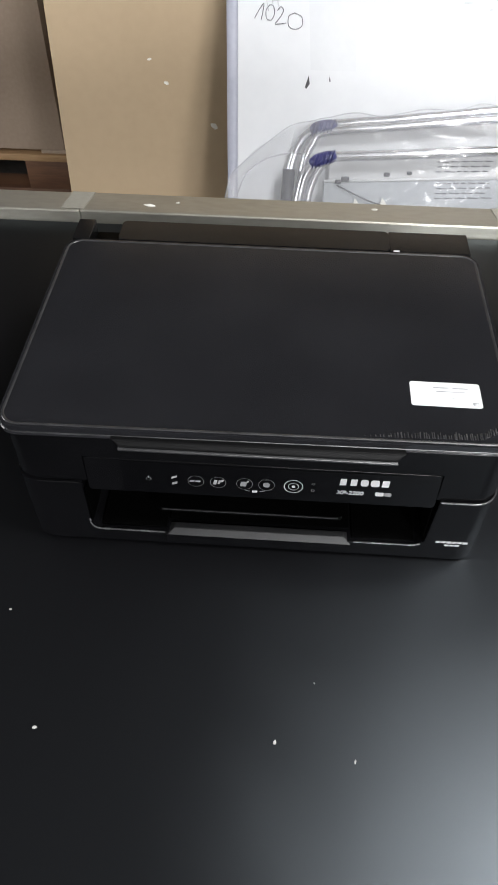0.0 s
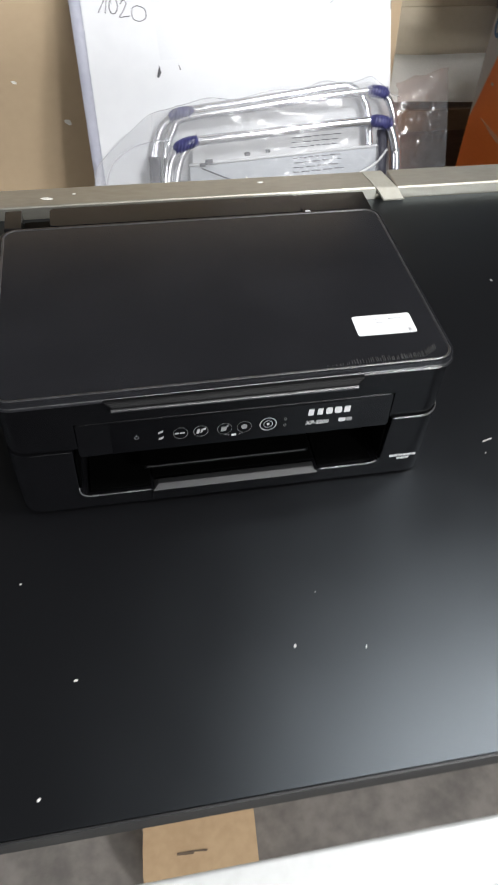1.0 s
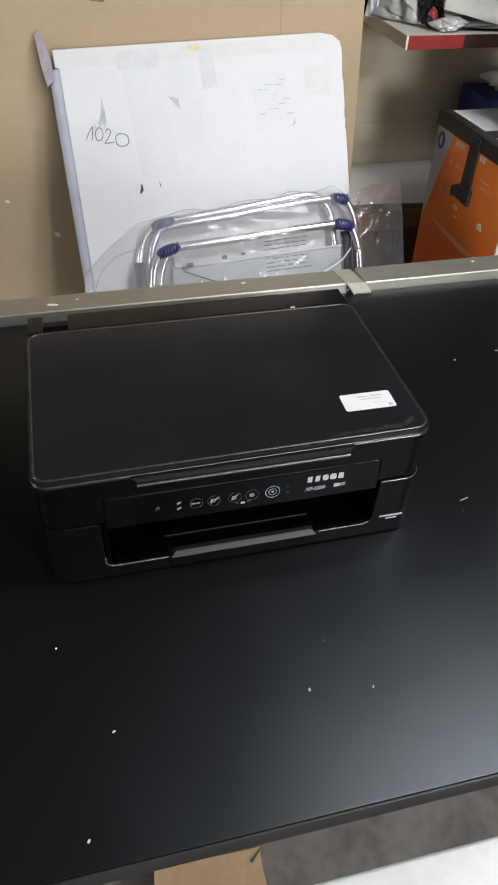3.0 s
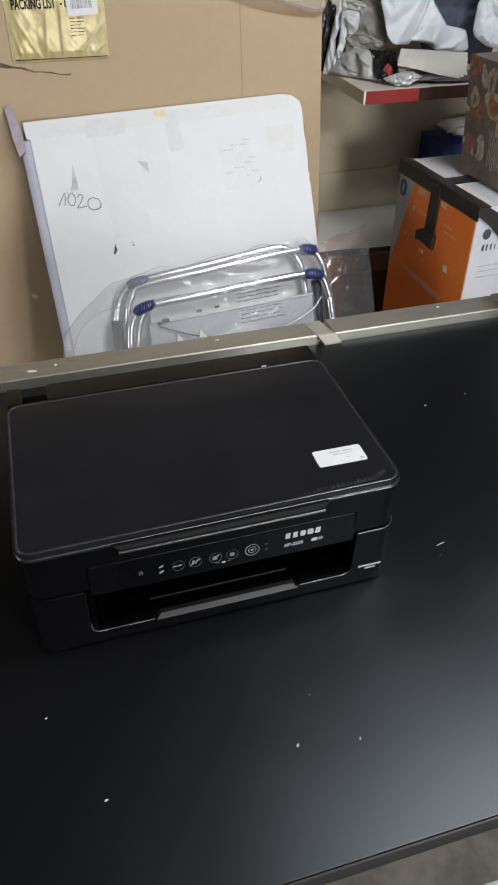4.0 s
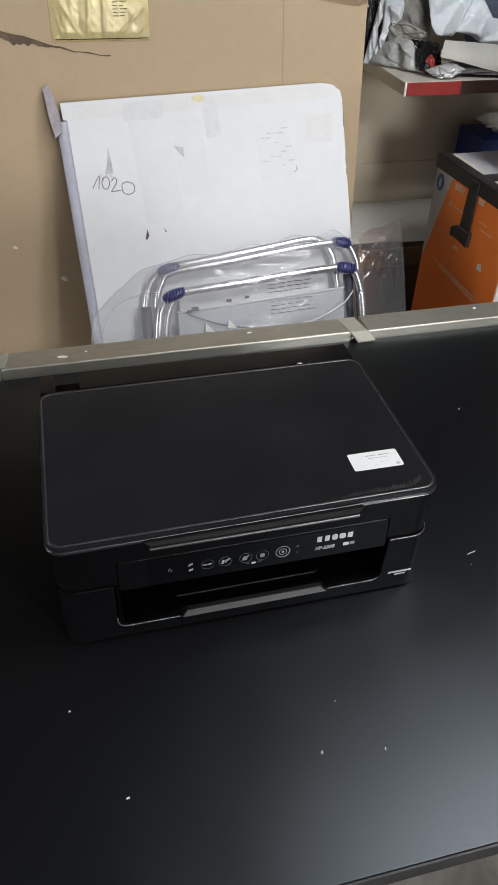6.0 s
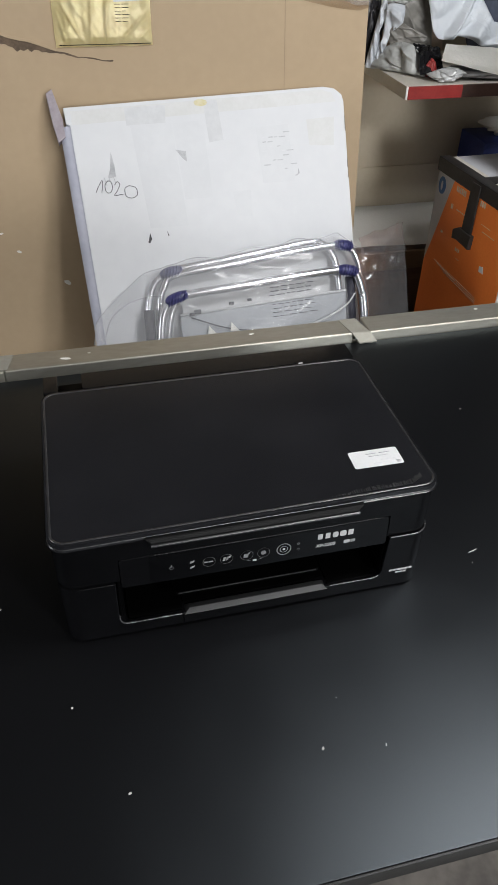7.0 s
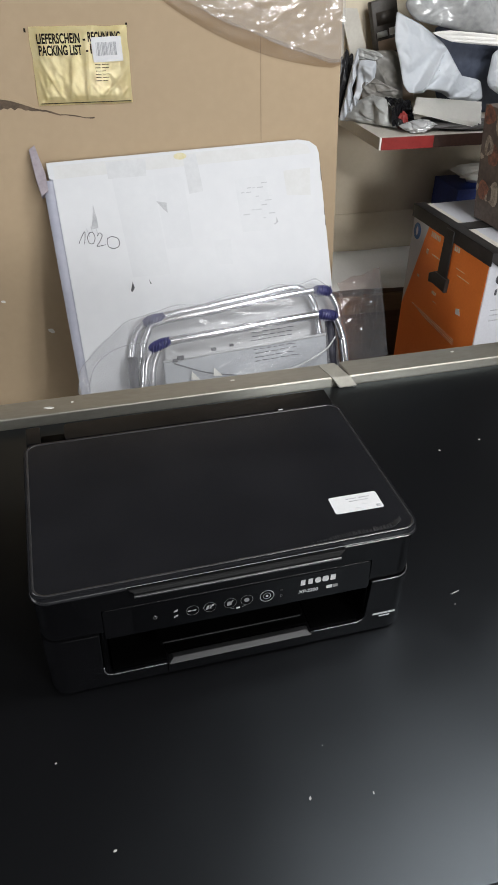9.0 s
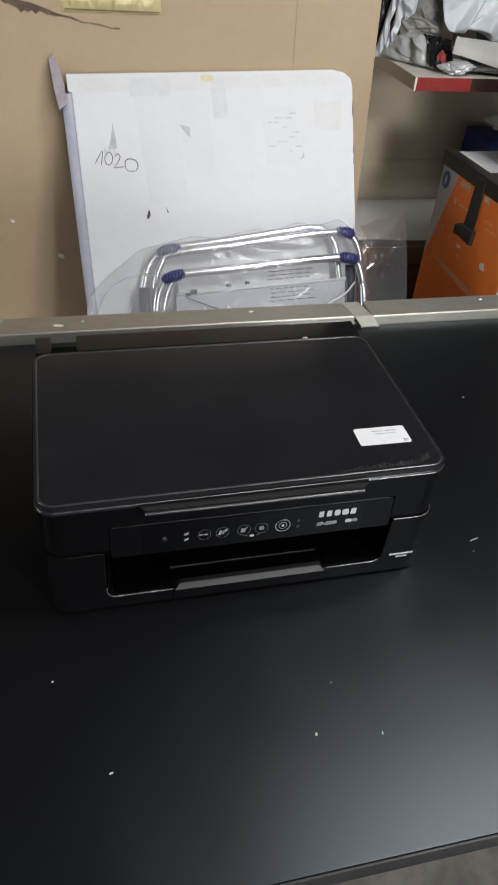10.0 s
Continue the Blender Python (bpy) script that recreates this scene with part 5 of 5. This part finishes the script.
disc = [(0.362 + 0.019 * math.cos(a), 0.672 + 0.024 * math.sin(a)) for a in (k * math.pi / 10 for k in range(20))]
side_patch("roundel", disc, "blueprint", "blue printed roundel")
inner = [(0.362 + 0.005 * math.cos(a), 0.672 + 0.013 * math.sin(a)) for a in (k * math.pi / 6 for k in range(12))]
side_patch("roundel_mark", inner, "boxwhite", out=0.0019)
for y0, y1, z0, z1, many in ((0.236, 0.288, 0.683, 0.698, 6), (0.138, 0.166, 0.687, 0.701, 3), (0.287, 0.299, 0.63, 0.644, 2), (0.222, 0.27, 0.636, 0.639, 5), (0.096, 0.165, 0.6462, 0.6472, 1), (0.07, 0.165, 0.6295, 0.631, 1), (0.214, 0.238, 0.532, 0.541, 3), (0.206, 0.232, 0.512, 0.5135, 1), (0.315, 0.327, 0.549, 0.556, 2)):
    step = (y1 - y0) / many
    for k in range(many):
        side_patch("word_bar", [(y0 + step * k, z0), (y0 + step * (k + 0.62), z0), (y0 + step * (k + 0.62), z1), (y0 + step * k, z1)], "foodcream")
for k in range(4):
    side_patch("thin_line", [(0.33 - 0.02 * k, 0.462 - 0.004 * k), (0.09, 0.454 - 0.005 * k), (0.09, 0.4532 - 0.005 * k), (0.33 - 0.02 * k, 0.4612 - 0.004 * k)], "foodcream")
# white patch: a glint on the carton, put in as colour
side_patch("seal", [(0.082, 0.53), (0.104, 0.528), (0.106, 0.543), (0.09, 0.547)], "sticker", "small white patch painted for a glint")


def front_patch(name, pts, mat, label=""):
    bm = bm_prism(pts, -0.0012, -0.0003, axis="y")
    return part(name, bm, mat, office, label)


front_patch("roundel", [(0.037 + 0.012 * math.cos(a), 0.668 + 0.014 * math.sin(a)) for a in (k * math.pi / 8 for k in range(16))], "ink")
for k, w in enumerate((0.013, 0.008, 0.008, 0.006, 0.011, 0.011, 0.008, 0.012, 0.009)):
    front_patch("word_bar", [(0.03 + 0.0125 * k, 0.624), (0.03 + 0.0125 * k + w * 0.5, 0.624), (0.03 + 0.0125 * k + w * 0.5, 0.638 + 0.004 * (k in (0, 1, 2, 6))), (0.03 + 0.0125 * k, 0.638)], "ink")
for z, x1 in ((0.58, 0.2), (0.566, 0.17), (0.55, 0.19)):
    front_patch("thin_line", [(0.03, z), (x1, z), (x1, z + 0.003), (0.03, z + 0.003)], "paleink")
front_patch("word_bar", [(0.105, 0.531), (0.125, 0.531), (0.125, 0.538), (0.105, 0.538)], "ink")

# dark carton with food prints, on top
food = thing("food_print_carton", "dark brown carton printed with food and stripes, standing on another carton", "carton", Matrix.Translation((1.011, 1.282, HT + 0.0045)) @ pose(0, 0, 0, 0, 0, 5.0))
FH = 0.29
part("body", bm_box(0, 0.28, -0.29, 0, 0, FH, bev=0.003), "foodbrown", food)
part("open_flap", bm_prism([(0.0, FH), (0.002, FH + 0.012), (0.16, FH + 0.03), (0.28, FH)], -0.291, -0.287, axis="y"), "card", food, "open cardboard flap")


def food_patch(name, cy, cz, ry, rz, mat, turn=0.0, out=0.0004):
    """A blot of print on the left face."""
    pts = []
    for k in range(16):
        a = k * math.pi / 8
        wob = 1 + 0.12 * math.sin(3 * a + cy * 50)
        y, z = ry * wob * math.cos(a), rz * wob * math.sin(a)
        pts.append((min(-0.002, cy + y * math.cos(turn) - z * math.sin(turn)), cz + y * math.sin(turn) + z * math.cos(turn)))
    return part(name, bm_prism(pts, -out - 0.0005, -out, axis="x"), mat, food)


CREAM = ((-0.067, 0.25, 0.011, 0.028, -0.25), (-0.097, 0.245, 0.017, 0.032, 0.1), (-0.15, 0.242, 0.01, 0.013, 0), (-0.036, 0.195, 0.018, 0.025, 0.1), (-0.007, 0.165, 0.012, 0.008, 0.2), (-0.117, 0.195, 0.04, 0.031, 0.15), (-0.152, 0.155, 0.02, 0.03, 0.25), (-0.19, 0.162, 0.016, 0.041, -0.32), (-0.17, 0.109, 0.011, 0.028, -0.1), (-0.076, 0.082, 0.021, 0.032, 0.08), (-0.05, 0.065, 0.007, 0.009, 0), (-0.004, 0.084, 0.007, 0.01, 0))
RED = ((-0.026, 0.268, 0.023, 0.023, 0.2), (-0.057, 0.175, 0.02, 0.027, 0.1), (-0.117, 0.19, 0.023, 0.019, 0.3), (-0.034, 0.081, 0.025, 0.025, 0))
DARK = ((-0.096, 0.243, 0.005, 0.018, 0.1), (-0.037, 0.191, 0.005, 0.013, 0.2), (-0.195, 0.152, 0.005, 0.016, -0.3), (-0.061, 0.077, 0.008, 0.019, 0.1), (-0.158, 0.154, 0.004, 0.018, 0.3))
for blots, mat, out in ((RED[:2] + RED[3:], "foodred", 0.0003), (CREAM, "dullcream", 0.0009), (RED[2:3], "foodred", 0.0015), (DARK, "foodbrown", 0.0015)):
    for cy, cz, ry, rz, turn in blots:
        food_patch("print", cy, cz, ry, rz, mat, turn, out)
for k in range(25):
    y = -0.112 - 0.0066 * k
    low_end = 0.045 + 0.02 * noise.noise(Vector((k * 0.6, 0, 0)))
    high_end = 0.135 + 0.01 * noise.noise(Vector((k * 0.5, 3, 0)))
    part("stripe", bm_box(-0.0002, 0.0001, y - 0.0028, y, low_end, high_end), "stripegrey", food)
    if k > 2:
        part("stripe", bm_box(-0.0002, 0.0001, y - 0.0028, y, 0.19, 0.262), "stripegrey", food)
for k in range(20):
    x = 0.012 + 0.013 * k
    part("stripe", bm_box(x, x + 0.005, -0.2907, -0.2902, 0.03, 0.22), "stripegrey", food)

for ob in food.children:
    for vert in ob.data.vertices:
        # the squashed carton leans over to its side
        vert.co.x -= 0.1 * vert.co.z

side_box = thing("wrapped_package", "flat package in yellowish plastic wrap beside the bench", "package", pose(0.7035, 0.29, 0))
part("body", bm_box(0, 0.09, 0, 0.285, 0, 1.03, bev=0.008), "yellowwrap", side_box)
side_face = [(0.03, 0.797), (0.27, 0.817), (0.272, 0.93), (0.03, 0.93)]
part("picture", bm_prism(side_face, -0.0014, -0.0003, axis="x"), "bluecard", side_box, "pale blue printed picture")
part("picture_edge", bm_prism([(0.03, 0.777), (0.274, 0.805), (0.274, 0.8166), (0.03, 0.7966)], -0.0018, -0.0003, axis="x"), "darkgrip", side_box, "dark lower edge of the picture")
part("wrap_seam", bm_tube(smooth_path([(-0.001, 0.281, 0.7), (-0.003, 0.283, 0.8), (-0.002, 0.279, 0.9), (-0.003, 0.283, 1.02)], 5), 0.004, sides=6), "tail", side_box, "loose clear wrap along the corner")

# what lies on the shelf
SZ = 0.9085


def bagged(name, label, mat, x, y, size, seed, amount=0.28, freq=2.2, turn=0.0, power=2.6, z=SZ, category="plastic bag", squeeze=None):
    ob = thing(name, label, category, pose(x, y, z, 0, 0, turn))
    part("film", bm_crumple(size, seed, amount, freq, 22, power, squeeze), mat, ob, angle=18)
    return ob


def draped(name, label, mat, corners, seed, bulge=0.02, fold=0.012, thick=0.003, category="plastic bag", place=None):
    ob = thing(name, label, category, place)
    part("film", bm_drape(corners, seed, bulge, fold, thick=thick), mat, ob, angle=24)
    return ob


def limp(name, label, mat, x, y, swing, outline, seed, category="plastic bag", **shape):
    ob = thing(name, label, category, pose(x, y, 0, 0, 0, swing))
    part("film", bm_pillow(outline, seed, **shape), mat, ob, angle=32)
    return ob


bagged("black_wrapping", "glossy black plastic wrapping at the shelf's end", "mailblack", 0.80, 1.79, (0.09, 0.1, 0.215), 5, 0.3)
limp("white_strip_bag", "narrow white plastic bag standing at the shelf's end", "mailwhite", 0.81, 1.72, -11, [(-0.04, 0.909), (-0.006, 0.912), (-0.006, 0.965), (-0.015, 0.985), (-0.002, 1.03), (0.006, 1.066), (-0.003, 1.102), (-0.014, 1.06), (-0.027, 0.99)], 4, bulge=0.006, crease=0.006)
limp("white_sleeve", "folded white plastic sleeve standing beside other bags", "mailwhite", 0.82, 1.70, -31, [(-0.013, 1.072), (0.036, 1.073), (0.037, 1.03), (0.012, 1.012), (-0.004, 0.965), (-0.024, 0.91), (-0.04, 0.91), (-0.016, 0.993)], 14, bulge=0.008, crease=0.008)
limp("grey_flap", "dull grey plastic flap folded over a white sleeve", "mailgrey", 0.82, 1.715, -31, [(-0.012, 1.103), (0.04, 1.098), (0.062, 1.085), (0.036, 1.072), (-0.012, 1.074)], 24, bulge=0.006, crease=0.003)
limp("grey_mailer", "crumpled pale grey plastic mailing bag lying on the shelf", "mailgrey", 0.81, 1.70, -53, [(-0.042, 0.91), (0.0, 0.965), (0.038, 0.984), (0.082, 0.984), (0.109, 0.966), (0.122, 0.94), (0.145, 0.911), (0.074, 0.9095)], 21, bulge=0.026, crease=0.011, freq=(8, 20), turn=1.1, lean=0.15, crinkle=0.006)
limp("brown_envelope", "dull brownish grey envelope leaning on bags", "greysack", 0.85, 1.68, -27, [(-0.036, 1.005), (-0.012, 1.033), (0.03, 1.017), (0.074, 1.0), (0.064, 0.985), (0.015, 0.98), (-0.024, 0.965)], 15, bulge=0.006, crease=0.006)
limp("grey_sack", "dull grey plastic sack standing among bags", "greysack", 0.9, 1.735, 0, [(-0.055, 1.075), (-0.03, 1.093), (0.03, 1.092), (0.062, 1.06), (0.075, 0.93), (0.04, 0.909), (-0.05, 0.909), (-0.045, 1.0)], 6, bulge=0.03, crease=0.006)
bagged("dark_sack", "flattened dark grey plastic sack lying on the shelf", "darksack", 1.06, 1.575, (0.36, 0.14, 0.028), 19, 0.25, turn=-4)
limp("white_bag", "large crumpled white plastic bag lying over others on the shelf", "mailwhite", 0.9, 1.635, 0, [(0.002, 1.134), (0.008, 1.193), (0.03, 1.186), (0.09, 1.16), (0.153, 1.118), (0.172, 1.098), (0.21, 1.045), (0.229, 1.022), (0.264, 1.024), (0.283, 1.015), (0.291, 0.974), (0.269, 0.964), (0.184, 0.974), (0.153, 0.99), (0.108, 1.0), (0.093, 0.991), (0.049, 0.994), (0.03, 1.016), (0.018, 1.07)], 7, bulge=0.012, crease=0.012, freq=(7, 17), turn=-0.75, lean=0.3, crinkle=0.009)
limp("slate_bag", "smooth dark slate plastic bag between white ones", "mailnavy", 0.9, 1.73, 0, [(0.15, 1.15), (0.17, 1.0), (0.22, 0.92), (0.42, 0.915), (0.45, 1.05), (0.42, 1.16), (0.28, 1.17)], 8, bulge=0.025, crease=0.003, freq=(3, 6))
limp("white_bag", "crumpled white plastic bag at the side of a dark one", "mailwhite", 1.2, 1.62, 0, [(-0.005, 1.02), (0.003, 1.003), (0.029, 0.987), (0.054, 0.976), (0.2, 0.945), (0.23, 1.05), (0.2, 1.12), (0.1, 1.13), (0.022, 1.1), (0.006, 1.088), (-0.001, 1.049)], 9, bulge=0.014, crease=0.014, freq=(8, 18), turn=1.0, lean=0.2, crinkle=0.012)
limp("silver_sack", "large silvery grey plastic sack lying over other bags", "mailsilver", 0.9, 1.70, 0, [(0.03, 1.215), (0.068, 1.174), (0.154, 1.155), (0.3, 1.128), (0.46, 1.12), (0.52, 1.2), (0.48, 1.33), (0.25, 1.36), (0.08, 1.33)], 10, bulge=0.03, crease=0.02, freq=(6, 16), turn=1.45, crinkle=0.01)
limp("pale_fold", "pale folded rim of a large plastic sack", "foam", 0.9, 1.66, 0, [(0.105, 1.146), (0.16, 1.151), (0.294, 1.14), (0.46, 1.125), (0.46, 1.098), (0.3, 1.11), (0.172, 1.122)], 20, bulge=0.006, crease=0.003)
bagged("red_wrapper", "small crumpled red wrapper among bags", "red", 0.912, 1.585, (0.04, 0.03, 0.055), 11, 0.4)
draped("dark_foil", "crumpled dark plastic foil beside the red wrapper", "mailblack", ((0.87, 1.56, 0.925), (0.945, 1.545, 0.915), (0.945, 1.62, 0.97), (0.875, 1.64, 0.995)), 18, 0.01, 0.014)
bagged("silver_bag", "crumpled silvery plastic bag at the shelf's front edge", "mailsilver", 0.935, 1.535, (0.12, 0.07, 0.04), 2, 0.5, 3.0, turn=-12)

pages = thing("paper_stack", "off-white leaflets with a binder ring lying on a dark sack", "papers", pose(0, 0, 0))
for k in range(3):
    lift = 0.004 * k
    bm = bm_drape(((0.922, 1.548, 0.958 + lift), (1.105 + 0.01 * k, 1.512, 0.92 + lift), (1.168, 1.60, 0.962 + lift), (0.952, 1.60, 0.982 + lift)), 30 + k, 0.006, 0.001, n=14, thick=0.002)
    part("leaflet", bm, "foam", pages)
part("clip_ring", bm_tube([(1.09 + 0.012 * math.cos(a), 1.53, 0.928 + 0.012 * math.sin(a)) for a in (k * math.pi / 8 for k in range(17))], 0.002, sides=6), "darkgrip", pages, "dark binder ring")
gadget = thing("blister_box", "narrow dark brown printed blister box leaning on the wall", "small box", pose(0.965, 1.84, SZ + 0.16, -8, -12, 0))
part("body", bm_box(-0.042, 0.042, 0, 0.03, 0, 0.15, bev=0.004), "foodblack", gadget)
part("picture", bm_box(-0.034, 0.036, -0.0012, -0.0003, 0.006, 0.042), "greycard", gadget, "small printed picture")
part("picture", bm_box(-0.034, 0.0, -0.0012, -0.0003, 0.05, 0.066), "mailgrey", gadget)
part("picture", bm_box(0.006, 0.034, -0.0012, -0.0003, 0.05, 0.07), "sticker", gadget)
part("picture", bm_box(-0.03, 0.03, -0.0012, -0.0003, 0.082, 0.118), "foodblack", gadget)
stand = thing("grey_box", "grey cardboard box on the shelf under a blister box", "box", pose(0.93, 1.81, SZ))
part("body", bm_box(-0.05, 0.12, 0, 0.1, 0, 0.158, bev=0.003), "greycard", stand)
slat = thing("beige_panel", "thin beige cardboard panel leaning on the wall", "cardboard panel", pose(0.93, 1.868, SZ + 0.004, -6, -19, 0))
part("sheet", bm_prism([(-0.03, 0), (0.03, 0), (0.03, 0.28), (-0.02, 0.3)], 0, 0.006, axis="y"), "shelfwhite", slat)


# ---- crumbs and scraps ----
def scrap(x, y, z, length, width, turn, seed, m=None, name="paper_scrap", label="tiny white scrap of paper", mat="scrap"):
    rnd = random.Random(seed)
    pts = [(length / 2 * (0.8 + 0.3 * rnd.random()) * math.cos(a), width / 2 * (0.7 + 0.5 * rnd.random()) * math.sin(a)) for a in (k * math.pi / 4 for k in range(8))]
    bm = bm_prism(pts, 0, 0.0008)
    ob = part(name, bm, mat)
    ob.matrix_world = (m or Matrix.Translation((x, y, z))) @ pose(0, 0, 0, 0, 0, turn)
    return tagged(ob, label, "paper scrap", group="scraps")


for k, (x, y, l, w, a) in enumerate(((0.031, -0.167, 0.0042, 0.003, 70), (0.09, -0.177, 0.0038, 0.0018, 80), (-0.148, -0.168, 0.0042, 0.0025, 20), (-0.193, -0.073, 0.003, 0.002, 10), (-0.176, -0.253, 0.004, 0.0028, 60), (0.401, 0.297, 0.004, 0.0022, 150), (0.475, 0.308, 0.004, 0.0025, 140), (-0.263, 0.063, 0.005, 0.003, 10), (0.399, 0.044, 0.0032, 0.0022, 0), (0.06, -0.12, 0.0016, 0.001, 0), (0.275, 0.012, 0.0022, 0.0012, 40))):
    scrap(x, y, T + 0.0002, l * 0.85, w * 0.8, a, k)
scrap(0.284, 0.029, T + 0.0002, 0.015, 0.0008, 15, 31, label="thin pale shred of paper")
for k, (x, y, l, w, a) in enumerate(((-0.168, 0.532, 0.017, 0.006, -10), (-0.131, 0.541, 0.005, 0.003, 0), (0.137, 0.545, 0.009, 0.0045, 5), (0.552, 0.548, 0.009, 0.004, 0))):
    scrap(x, y, RAIL_Z + 0.0002, l, w, a, 40 + k, mat="paper")
for k, (x, z, l, w, a) in enumerate(((-0.16, 0.525, 0.02, 0.011, -35), (-0.265, 0.613, 0.012, 0.007, -20), (-0.30, 0.66, 0.01, 0.006, 10))):
    scrap(0, 0, 0, l, w, a, 50 + k, m=on_face(x, z, 0.0012), label="scrap of white paper stuck on the carton", mat="paper")


# ---- flat faces stay flat beside their rounded edges ----
for owner in (printer, table, bench, bar, big, flat, office, food, shelf, crate):
    for child in owner.children_recursive:
        if child.type == "MESH" and len(child.data.polygons) < 1500:
            child.modifiers.new("even_shading", "WEIGHTED_NORMAL").keep_sharp = True
